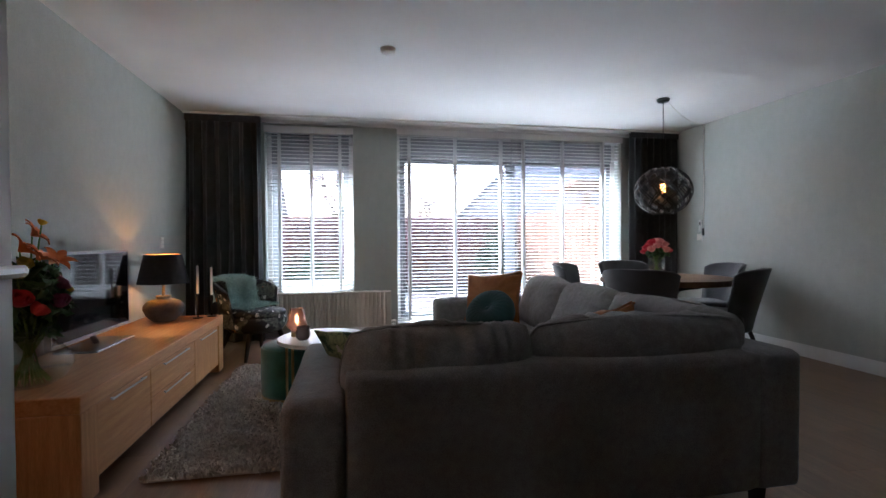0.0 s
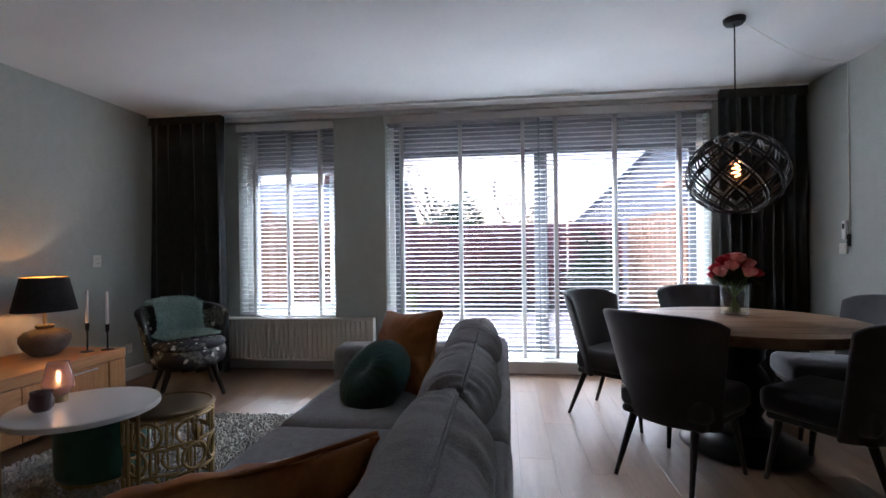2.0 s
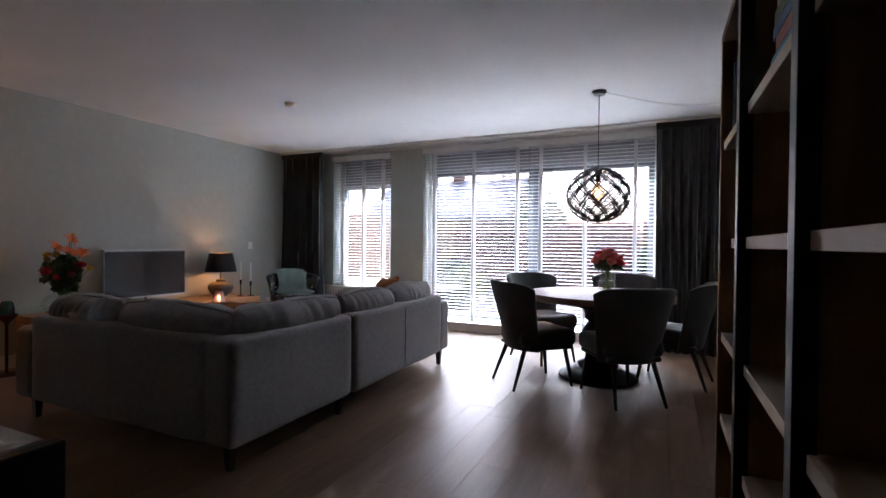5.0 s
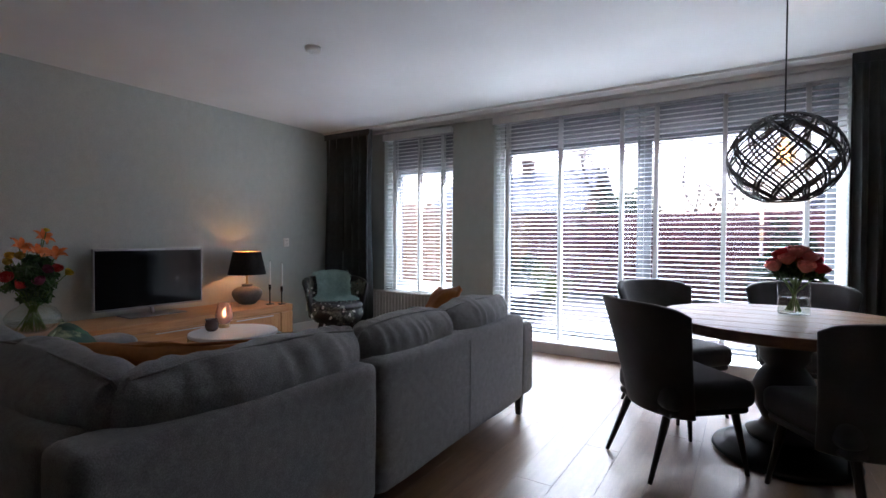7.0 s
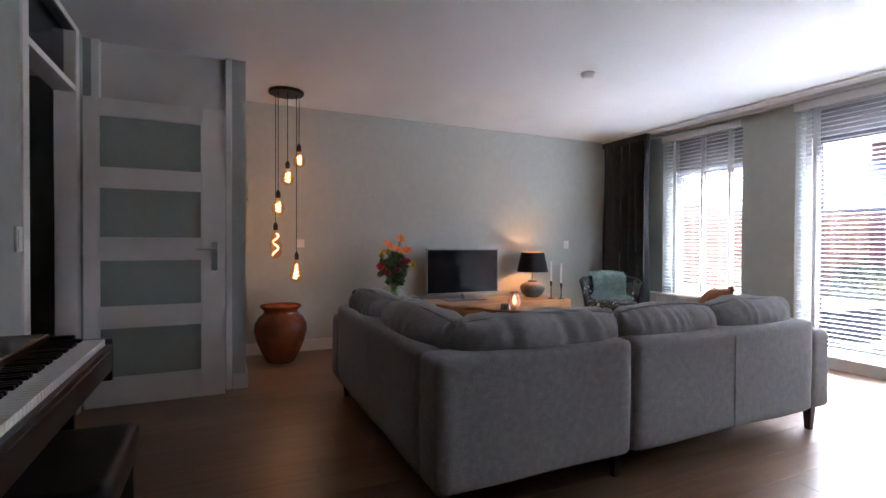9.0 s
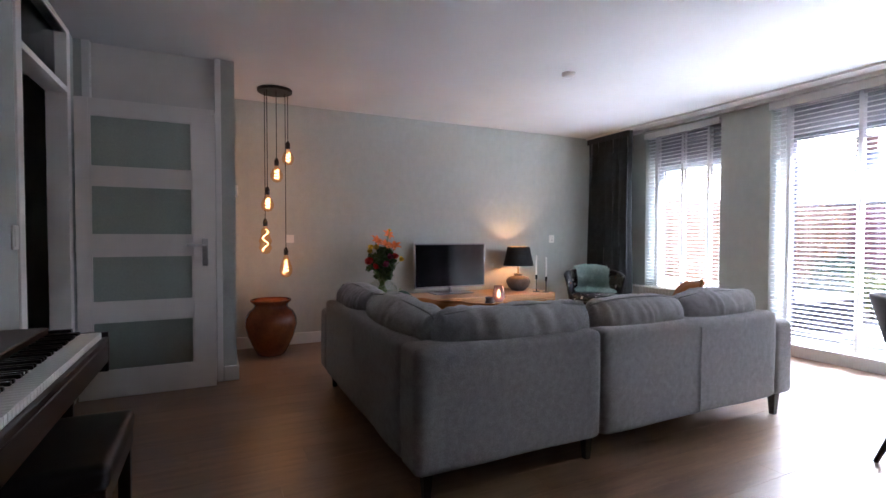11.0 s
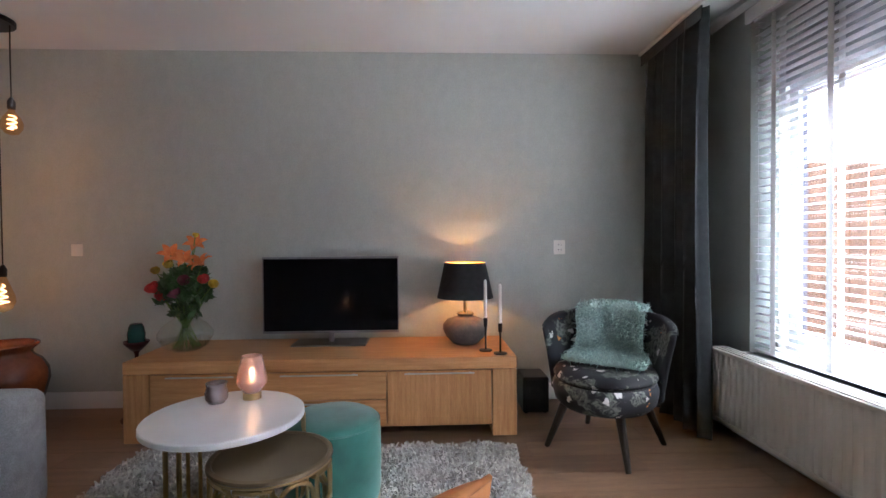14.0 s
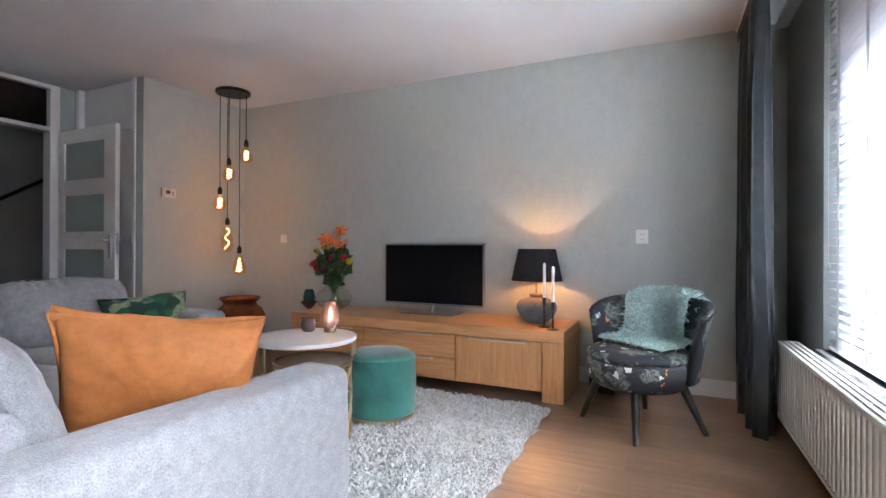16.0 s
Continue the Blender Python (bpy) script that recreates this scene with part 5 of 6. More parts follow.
# a chair's back legs stand about 0.27 behind its middle
first.matrix_world = face_table(2.655, 3.965, (3.20, 4.47))
for px, py, tx, ty in ((3.40, 3.85, 3.05, 4.37), (3.79, 4.55, 2.90, 4.73), (3.30, 5.20, 3.28, 4.38), (2.54, 4.86, 3.16, 4.36)):
    copy_thing(first, face_table(px, py, (tx, ty)))


# ---------- flowers ----------
def petal_flower(n, length, width, rise, mat_parent, m, mat):
    """A bloom of n curved petals."""
    bm = bmesh.new()
    for k in range(n):
        a = 2 * math.pi * k / n
        rows = []
        for i in range(5):
            t = i / 4
            r = length * t
            z = rise * math.sin(t * 2.2) * length
            w = width * math.sin(math.pi * min(1, 0.15 + 0.85 * t)) * 0.5
            c = Vector((math.cos(a) * r, math.sin(a) * r, z))
            s = Vector((-math.sin(a), math.cos(a), 0)) * w
            rows.append((bm.verts.new(c - s), bm.verts.new(c + Vector((0, 0, -0.15 * width))), bm.verts.new(c + s)))
        for p, q in zip(rows, rows[1:]):
            bm.faces.new((p[0], p[1], q[1], q[0]))
            bm.faces.new((p[1], p[2], q[2], q[1]))
    return part("blossom", moved(bm, m), mat, mat_parent, smooth=True)


def rose(m, r, mat, parent):
    """A cupped bloom of wrapped petals."""
    bms = []
    for ring, n in ((0.35, 3), (0.65, 4), (1.0, 5)):
        for k in range(n):
            a0 = 2 * math.pi * k / n + ring * 3
            bm = bmesh.new()
            g = {}
            for i in range(5):
                for j in range(4):
                    a = a0 + (i / 4 - 0.5) * 2 * math.pi / n * 1.35
                    t = j / 3
                    rr = r * ring * (0.35 + 0.75 * math.sin(t * 1.75))
                    z = r * (-0.6 + 1.5 * t - 0.25 * ring * t * t - 0.22 * (i / 2 - 1) ** 2 * t)
                    g[i, j] = bm.verts.new((math.cos(a) * rr, math.sin(a) * rr, z))
            for i in range(4):
                for j in range(3):
                    bm.faces.new((g[i, j], g[i + 1, j], g[i + 1, j + 1], g[i, j + 1]))
            bms.append(bm)
    return part("blossom", moved(join(*bms), m), mat, parent, smooth=True)


def petal(name, c1, c2):
    return material(name, c1, 0.55, colour2=c2, scale=40, island=0.12)


P_ORANGE, P_RED, P_YELLOW, P_MUSTARD = petal("orange_petal", (0.72, 0.16, 0.03), (0.8, 0.25, 0.07)), petal("red_petal", (0.45, 0.02, 0.025), (0.55, 0.05, 0.04)), petal("yellow_petal", (0.72, 0.46, 0.02), (0.8, 0.55, 0.05)), petal("mustard_petal", (0.36, 0.27, 0.03), (0.45, 0.33, 0.05))
P_PLUM, P_PINK, P_ROSE = petal("plum_petal", (0.16, 0.025, 0.06), (0.24, 0.05, 0.10)), petal("pink_petal", (0.70, 0.22, 0.22), (0.78, 0.34, 0.32)), petal("rose_red_petal", (0.60, 0.025, 0.05), (0.70, 0.06, 0.09))


def stem_fan(parent, heads, z0, spread, mat=M_STEMS):
    for x, y, z in heads:
        part("stem", tube([(-x * spread, -y * spread, z0), (0.02 * x, 0.02 * y, z0 + (z - z0) * 0.42), (x * 0.5, y * 0.5, z0 + (z - z0) * 0.72), (x, y, z)], 0.0035, 5), mat, parent)


M_WATER = glass("vase_water", (0.95, 0.97, 0.95), 0.0, 0.02)
bq = thing("flower_vase", Matrix.Translation((-1.44, 2.50, CH)), "round glass vase with a bouquet of orange lilies", "flowers")
part("vase", lathe([(0, 0.004), (0.08, 0.004), (0.13, 0.03), (0.165, 0.09), (0.165, 0.12), (0.13, 0.17), (0.075, 0.205), (0.07, 0.225), (0.085, 0.245)], 40), M_CLEAR, bq, "clear round glass bowl vase", smooth=True)
part("water", lathe([(0, 0.012), (0.073, 0.012), (0.122, 0.035), (0.150, 0.075), (0, 0.075)], 32), M_WATER, bq, smooth=True)
rb = random.Random(3)
heads = []
for kind, mat, x, y, z, s in (("lily", P_ORANGE, 0.04, 0.02, 0.62, 0.10), ("lily", P_ORANGE, 0.05, 0.16, 0.60, 0.10), ("lily", P_ORANGE, 0.02, -0.10, 0.66, 0.10), ("lily", P_ORANGE, -0.02, 0.08, 0.73, 0.09),
                              ("rose", P_RED, 0.08, -0.21, 0.45, 0.05), ("rose", P_RED, 0.12, -0.13, 0.40, 0.045), ("rose", P_RED, 0.04, 0.17, 0.50, 0.04), ("rose", P_YELLOW, 0.06, 0.25, 0.47, 0.035), ("rose", P_YELLOW, 0.02, 0.10, 0.79, 0.022),
                              ("rose", P_MUSTARD, 0.06, -0.20, 0.56, 0.032), ("rose", P_MUSTARD, 0.04, -0.10, 0.60, 0.035), ("rose", P_YELLOW, -0.04, -0.15, 0.60, 0.035), ("rose", P_PLUM, 0.16, 0.0, 0.42, 0.045), ("rose", P_PLUM, 0.14, 0.06, 0.50, 0.04), ("rose", P_PLUM, -0.12, 0.05, 0.5, 0.05)):
    z -= 0.04
    x, y, s = x * 0.8, y * 0.8, s * 0.85
    tilt = pose(x, y, z, rb.uniform(-30, 30), 35 + rb.uniform(-15, 15), rb.uniform(-20, 20))
    if kind == "lily":
        petal_flower(6, s, s * 0.5, 0.45, bq, tilt, mat)
    else:
        rose(tilt, s, mat, bq)
    heads.append((x, y, z))
stem_fan(bq, heads, 0.02, 0.5)
foliage("leaves", bq, M_FOLIAGE, 1100, 0.042, (0, 0, 0.36), (0.18, 0.20, 0.25), 5, hollow=0.15)
foliage("leaves", bq, M_FOLIAGE, 260, 0.04, (0, 0, 0.24), (0.12, 0.12, 0.12), 15, hollow=0.1)
stem_fan(bq, [(0.10 * math.cos(k * 2.4), 0.10 * math.sin(k * 2.4), 0.30) for k in range(18)], 0.02, 0.75)

rv = thing("flower_vase", Matrix.Translation((3.21, 4.58, 0.76)), "cylindrical glass vase with pink and red roses", "flowers")
part("vase", lathe([(0, 0.003), (0.075, 0.003), (0.08, 0.01), (0.082, 0.19)], 32), M_CLEAR, rv, "clear straight glass vase", smooth=True)
part("water", lathe([(0, 0.016), (0.073, 0.016), (0.074, 0.10), (0, 0.10)], 28), M_WATER, rv)
heads = []
for k in range(15):
    a, q = k * 2.4, math.sqrt((k + 0.5) / 15)
    x, y, z = 0.125 * q * math.cos(a), 0.125 * q * math.sin(a), 0.375 - 0.13 * q * q + rb.uniform(-0.012, 0.012)
    rose(pose(x, y, z, -y * 260, x * 260, 0), 0.042, (P_PINK, P_ROSE, P_PINK, P_ROSE, P_ROSE)[k % 5], rv)
    heads.append((x, y, z - 0.02))
stem_fan(rv, heads, 0.02, 0.35)
foliage("leaves", rv, M_FOLIAGE, 300, 0.035, (0, 0, 0.225), (0.13, 0.13, 0.09), 7, hollow=0.3)

# ---------- shaggy surfaces ----------
def tufts(n, place, length, width, seed, lie):
    """n small leaning tufts; place(u, v) gives the point and the normal."""
    r = np.random.default_rng(seed)
    verts, faces = [], []
    for i in range(n):
        p, nm = place(r.random(), r.random())
        d = (Vector(nm) + Vector(r.normal(size=3)) * lie).normalized()
        side = d.cross(Vector(r.normal(size=3))).normalized()
        other = d.cross(side)
        ln, w = length * r.uniform(0.6, 1.25), width * r.uniform(0.7, 1.3)
        p = Vector(p)
        droop = Vector((0, 0, -0.25 * ln))
        s = len(verts)
        mid = p + d * ln * 0.6
        verts += [p - side * w, p + side * w, mid + side * w * 0.9 + other * w * 0.5, mid - side * w * 0.9 + other * w * 0.5, p + d * ln + droop]
        faces += [(s, s + 1, s + 2, s + 3), (s + 3, s + 2, s + 4)]
    return verts, faces


def pile(name, parent, mat, *args):
    v, f = tufts(*args)
    me = bpy.data.meshes.new(name)
    me.from_pydata(v, [], f)
    me.materials.append(mat)
    ob = new(name, me)
    ob.parent = parent
    ob["kind"] = "stuff"
    return ob


RX0, RX1, RY0, RY1 = -0.98, 0.92, 2.46, 4.56
rug = thing("shaggy_rug", Matrix.Translation((RX0, RY0, 0)), "thick cream shaggy wool rug under the coffee tables", "rug")
part("backing", box(0.01, RX1 - RX0 - 0.01, 0.01, RY1 - RY0 - 0.01, 0.0005, 0.012, 0.004), M_RUG, rug)
pile("shag", rug, M_RUG, 42000, lambda u, v: ((u * (RX1 - RX0) + 0.012 * math.sin(v * 40), v * (RY1 - RY0) + 0.012 * math.sin(u * 37), 0.010), (0.3 * math.sin(u * 23 + v * 9), 0.3 * math.cos(v * 21), 1)), 0.042, 0.007, 3, 0.45)

# ---------- armchair ----------
arm = thing("cocktail_armchair", pose(-0.96, 5.10, 0, 0, 0, -120), "black floral velvet tub armchair with slim black legs", "armchair")
part("backrest", shell(0.30, 0.75, 0.31, 0.375, radians(98), 0.92, 0.075, 0.09, 34, 12, 0.03), M_FLORAL, arm, smooth=True)
bm = lathe([(0, 0.245), (0.20, 0.245), (0.245, 0.258), (0.275, 0.29), (0.288, 0.34), (0.288, 0.375), (0.275, 0.40), (0.262, 0.405), (0.275, 0.412), (0.285, 0.43), (0.272, 0.455), (0.22, 0.47), (0, 0.475)], 48)
for v in bm.verts:
    v.co.y = v.co.y * 1.04 + 0.03
part("seat", bm, M_FLORAL, arm, smooth=True)
part("seat_piping", tube([(0.268 * math.cos(a * 0.1309), 0.279 * math.sin(a * 0.1309) + 0.03, 0.405) for a in range(48)], 0.006, 6, closed=True), M_BLACK, arm)
part("back_piping", tube([(math.sin(u * 0.1) * 0.372, -math.cos(u * 0.1) * 0.372 * 0.92 - 0.03, 0.735 - 0.09 * abs(u / 17) ** 3.5) for u in range(-16, 17)], 0.006, 6), M_BLACK, arm)
for a in (28, 118, 208, 298):
    c, s = math.cos(radians(a)), math.sin(radians(a))
    part("leg", tube([(0.34 * c, 0.34 * s, 0), (0.225 * c, 0.225 * s + 0.02, 0.27)], 0.015, 10, r_end=0.027), M_FOOT, arm)


def fur_place(u, v):
    """A hide over the back of the armchair and down onto its seat."""
    x = (u - 0.5) * 0.42 * (1 + 0.10 * math.sin(v * 9)) * (1 - 0.16 * max(0.0, 1 - abs(v - 0.30) / 0.10) * (2 * u - 1) ** 2)
    s = v * 1.05
    if s < 0.26:
        y, z, n = -0.375 - 0.012, 0.785 - (0.26 - s) * 0.9, (0, -1, 0.3)
    elif s < 0.36:
        t = (s - 0.26) / 0.10
        y, z, n = -0.385 + 0.12 * t, 0.770 + 0.02 * math.sin(t * math.pi) - 0.03 * (2 * u - 1) ** 4, (0, 0, 1)
    elif s < 0.68:
        t = (s - 0.36) / 0.32
        y, z, n = -0.262 + 0.05 * t, 0.770 - 0.265 * t, (0, 1, 0.3)
    else:
        t = (s - 0.68) / 0.37
        y, z, n = -0.21 + 0.33 * t, 0.50 - 0.008 * t, (0, 0.1, 1)
    bow = 0.11 * (2 * u - 1) ** 2 if s < 0.68 else 0.05 * (u - 0.5) * math.sin(v * 30)
    return (x, y + bow, z), n


fur = thing("sheepskin_throw", arm.matrix_world.copy(), "mint green sheepskin draped over the armchair", "throw")
bm = bmesh.new()
g = {(i, j): bm.verts.new(Vector(fur_place(i / 12, j / 30)[0])) for i in range(13) for j in range(31)}
for i in range(12):
    for j in range(30):
        bm.faces.new((g[i, j], g[i + 1, j], g[i + 1, j + 1], g[i, j + 1]))
geom = bmesh.ops.extrude_face_region(bm, geom=bm.faces[:])["geom"]
bmesh.ops.translate(bm, vec=(0, 0.004, 0.008), verts=[q for q in geom if isinstance(q, bmesh.types.BMVert)])
bmesh.ops.recalc_face_normals(bm, faces=bm.faces[:])
part("hide", bm, M_FUR, fur, smooth=True)
pile("fur", fur, M_FUR, 15000, fur_place, 0.034, 0.0024, 9, 0.6)

# ---------- coffee tables, pouf ----------
ct = thing("coffee_table", Matrix.Translation((-0.17, 3.27, 0.012)), "round white coffee table on slim brass legs", "coffee table", "nesting coffee tables")
part("tabletop", lathe([(0, 0.472), (0.294, 0.472), (0.30, 0.476), (0.30, 0.494), (0.296, 0.498), (0, 0.498)], 56), M_MARBLE, ct)
for a in (-12, 108, 228):
    for o in (-5, 5):
        c, s = math.cos(radians(a + o)), math.sin(radians(a + o))
        part("leg", tube([(0.296 * c, 0.296 * s, 0), (0.296 * c, 0.296 * s, 0.473)], 0.008, 8), M_GOLD, ct)

st = thing("side_table", Matrix.Translation((0.06, 3.52, 0.012)), "low round brass side table with a lattice drum", "coffee table", "nesting coffee tables")
part("tabletop", lathe([(0, 0.415), (0.203, 0.415), (0.21, 0.422), (0.208, 0.432), (0.196, 0.435), (0.19, 0.428), (0, 0.428)], 56), M_BRONZE, st, smooth=False)
R = 0.198


def on_drum(u, v):
    return (R * math.cos(u / R), R * math.sin(u / R), v)


per = 2 * math.pi * R
for z in (0.412, 0.008):
    part("hoop", tube([on_drum(per * i / 48, z) for i in range(48)], 0.007, 6, closed=True), M_GOLD, st)
n = 9
for k in range(n):
    for j, zc2 in enumerate((0.082, 0.21, 0.338)):
        u0 = per * (k + 0.5 * (j % 2)) / n
        if (k + j) % 2:
            pts = [on_drum(u0 + 0.062 * math.cos(t * 0.3927), zc2 + 0.062 * math.sin(t * 0.3927)) for t in range(16)]
        else:
            q = 0.058
            pts = [on_drum(u0 + x, zc2 + z) for x, z in ((-q, -q), (0, -q), (q, -q), (q, 0), (q, q), (0, q), (-q, q), (-q, 0))]
        part("lattice_link", tube(pts, 0.0085, 6, closed=True), M_GOLD, st)
for k in range(n):
    u0 = per * (k + 0.25) / n
    part("lattice_bar", tube([on_drum(u0, 0.01), on_drum(u0, 0.41)], 0.005, 6), M_GOLD, st)

pf = thing("pouf", Matrix.Translation((-0.42, 3.64, 0.012)), "round teal velvet pouf with a gold base band", "pouf")
part("body", lathe([(0, 0.035), (0.210, 0.035), (0.215, 0.06), (0.218, 0.2), (0.215, 0.355), (0.205, 0.38), (0.182, 0.393), (0.08, 0.399), (0, 0.40)], 56), M_TEAL, pf, smooth=True)
part("base_band", lathe([(0, 0), (0.209, 0), (0.212, 0.004), (0.212, 0.036), (0, 0.036)], 56), M_GOLD, pf)
part("seam", tube([(0.211 * math.cos(a * 0.1309), 0.211 * math.sin(a * 0.1309), 0.37) for a in range(48)], 0.004, 6, closed=True), M_TEAL, pf)

TZ = 0.511
ln = thing("tealight_lantern", Matrix.Translation((-0.35, 3.31, TZ)), "rose glass tealight lantern on a brass foot", "candle holder")
part("foot", lathe([(0, 0), (0.038, 0), (0.038, 0.028), (0, 0.028)], 28), M_GOLD, ln)
gl = part("glass", lathe([(0.034, 0.028), (0.062, 0.065), (0.064, 0.085), (0.043, 0.185), (0.040, 0.185), (0.060, 0.085), (0.058, 0.067), (0.032, 0.031)], 32), M_PINKGLASS, ln, smooth=True)
gl.visible_shadow = False
part("flame", moved(lathe([(0, 0), (0.009, 0.012), (0.01, 0.022), (0.005, 0.036), (0, 0.045)], 12), Matrix.Translation((0, 0, 0.075))), M_CANDLE, ln, smooth=True)
part("candle", lathe([(0, 0.032), (0.022, 0.032), (0.022, 0.07), (0, 0.07)], 20), M_WAX, ln)
jr = thing("tealight_jar", Matrix.Translation((-0.30, 3.18, TZ)), "small round smoky rose glass jar", "candle holder")
part("glass", lathe([(0, 0.0), (0.032, 0.0), (0.045, 0.02), (0.047, 0.045), (0.040, 0.07), (0.044, 0.085), (0.040, 0.085), (0.036, 0.07), (0.042, 0.045), (0.040, 0.022), (0.028, 0.006), (0, 0.006)], 30), M_GREYGLASS, jr, smooth=True)
part("candle", lathe([(0, 0.007), (0.02, 0.007), (0.02, 0.022), (0, 0.022)], 16), M_WAX, jr)

for x, y, h in ((-1.29, 4.45, 0.21), (-1.20, 4.53, 0.19)):
    cs = thing("candlestick", Matrix.Translation((x, y, CH)), "black candlestick holding a tall white candle", "candle holder", "pair of candlesticks")
    part("foot", lathe([(0, 0), (0.042, 0), (0.042, 0.006), (0.01, 0.010), (0, 0.010)], 28), M_BLACK, cs)
    part("stem", lathe([(0, 0.008), (0.006, 0.008), (0.006, h - 0.06), (0.012, h - 0.055), (0.014, h), (0, h)], 14), M_BLACK, cs)
    part("candle", lathe([(0, h - 0.01), (0.0105, h - 0.01), (0.0095, h + 0.235), (0.004, h + 0.245), (0, h + 0.245)], 14), M_WAX, cs)
    part("wick", tube([(0, 0, h + 0.243), (0.001, 0, h + 0.253)], 0.001, 5), M_BLACK, cs)

gs = thing("candle_stand", Matrix.Translation((-1.55, 2.12, 0)), "dark floor candle stand with a green glass candle", "candle holder")
part("foot", lathe([(0, 0), (0.10, 0), (0.10, 0.008), (0.02, 0.02), (0, 0.02)], 28), M_DARKRED, gs)
part("stem", lathe([(0, 0.01), (0.012, 0.01), (0.012, 0.44), (0.025, 0.47), (0, 0.47)], 16), M_DARKRED, gs)
part("dish", lathe([(0, 0.46), (0.03, 0.465), (0.075, 0.515), (0.078, 0.53), (0.07, 0.525), (0.03, 0.485), (0, 0.485)], 28), M_DARKRED, gs, smooth=True)
part("candle", lathe([(0, 0.487), (0.04, 0.487), (0.052, 0.51), (0.054, 0.58), (0.045, 0.625), (0.035, 0.645), (0.0, 0.64)], 28), M_GREENWAX, gs, smooth=True)

pot = thing("clay_pot", Matrix.Translation((-1.43, 1.345, 0)), "large glazed terracotta pot standing on the floor", "pot")
part("body", lathe([(0, 0), (0.118, 0), (0.130, 0.01), (0.168, 0.08), (0.218, 0.19), (0.245, 0.30), (0.239, 0.37), (0.206, 0.43), (0.168, 0.46), (0.155, 0.48), (0.160, 0.50), (0.185, 0.522), (0.189, 0.535), (0.181, 0.54), (0.160, 0.525), (0.143, 0.49), (0.160, 0.45), (0.210, 0.38), (0.218, 0.30), (0.000, 0.05)], 56), M_CLAY, pot, smooth=True)
part("rim", lathe([(0.181, 0.527), (0.192, 0.53), (0.194, 0.54), (0.186, 0.547), (0.176, 0.542)], 56), M_CLAY, pot, smooth=True)

sp = thing("speaker", Matrix.Translation((-1.60, 4.82, 0)), "small black speaker box on the floor", "speaker")
part("box", box(-0.12, 0.12, -0.09, 0.09, 0.008, 0.25, 0.012), M_BLACK, sp)
part("grille", box(0.118, 0.125, -0.075, 0.075, 0.03, 0.235, 0.003), M_SHADE, sp)
for sx in (-1, 1):
    for sy in (-1, 1):
        part("foot", box(sx * 0.09 - 0.01, sx * 0.09 + 0.01, sy * 0.065 - 0.01, sy * 0.065 + 0.01, 0, 0.009), M_BLACK, sp)

# ---------- piano ----------
PX0, PX1 = 1.22, 2.56
pn = thing("digital_piano", Matrix.Translation((PX0, YD + 0.02, 0)), "black digital piano with open keyboard against the wall", "piano")
w = PX1 - PX0
for x in (0, w - 0.03):
    part("side_panel", box(x, x + 0.03, 0.0, 0.36, 0.0, 0.80, 0.004), M_PIANO, pn)
    part("foot", box(x - 0.005, x + 0.035, 0.0, 0.42, 0.0, 0.05, 0.004), M_PIANO, pn)
    part("end_block", box(x, x + 0.03, 0.36, 0.48, 0.62, 0.78, 0.004), M_PIANO, pn)
part("rear_panel", box(0.03, w - 0.03, 0.04, 0.06, 0.22, 0.66, 0.002), M_PIANO, pn)
part("key_bed", box(0.03, w - 0.03, 0.02, 0.48, 0.66, 0.74, 0.004), M_PIANO, pn)
part("top_cover", box(0.03, w - 0.03, 0.0, 0.29, 0.74, 0.815, 0.006), M_PIANO, pn)
part("key_slip", box(0.03, w - 0.03, 0.462, 0.48, 0.74, 0.762, 0.003), M_PIANO, pn)
for k in range(3):
    part("pedal", box(w / 2 - 0.09 + k * 0.08, w / 2 - 0.07 + k * 0.08, 0.10, 0.24, 0.05, 0.06, 0.004), M_GOLD, pn)
part("pedal_board", box(0.03, w - 0.03, 0.05, 0.09, 0.03, 0.13, 0.003), M_PIANO, pn)
nw = 52
kw = (w - 0.08) / nw
bm = box(0, kw - 0.0012, 0.30, 0.46, 0.742, 0.782, 0.0012, 1)
white = bpy.data.meshes.new("white_key")
bm.to_mesh(white)
bm.free()
white.materials.append(M_KEY)
bm = box(-0.006, 0.006, 0.292, 0.395, 0.782, 0.794, 0.0015, 1)
black = bpy.data.meshes.new("black_key")
bm.to_mesh(black)
bm.free()
black.materials.append(M_PIANO)
for k in range(nw):
    o = new("white_key", white)
    o.parent = pn
    o.matrix_local = Matrix.Translation((0.04 + k * kw, 0, 0))
    if k % 7 in (0, 1, 3, 4, 5):
        o = new("black_key", black)
        o.parent = pn
        o.matrix_local = Matrix.Translation((0.04 + (k + 1) * kw, 0, 0))
rest = thing("music_stand", Matrix.Translation(((PX0 + PX1) / 2, 0.10, 0.815)), "black music rest on top of the piano", "music stand")
part("board", moved(box(-0.3, 0.3, -0.006, 0.006, 0, 0.22, 0.003), pose(0, 0, 0.004, 14, 0, 0)), M_PIANO, rest)
part("ledge", box(-0.3, 0.3, 0.0, 0.045, 0, 0.012, 0.003), M_PIANO, rest)
sm = thing("sheet_music", pose((PX0 + PX1) / 2 - 0.02, 0.118, 0.829, 14, 0, 0), "open white sheet music on the piano rest", "sheet music")
for s in (-1, 1):
    pg2 = part("page", box(min(0, s * 0.22), max(0, s * 0.22), 0.0, 0.003, 0, 0.30, 0.001), M_PAPER, sm)
    for k in range(9):
        z = 0.03 + k * 0.029
        part("stave", box(min(s * 0.02, s * 0.20), max(s * 0.02, s * 0.20), 0.003, 0.0036, z, z + 0.012), M_INK, pg2)
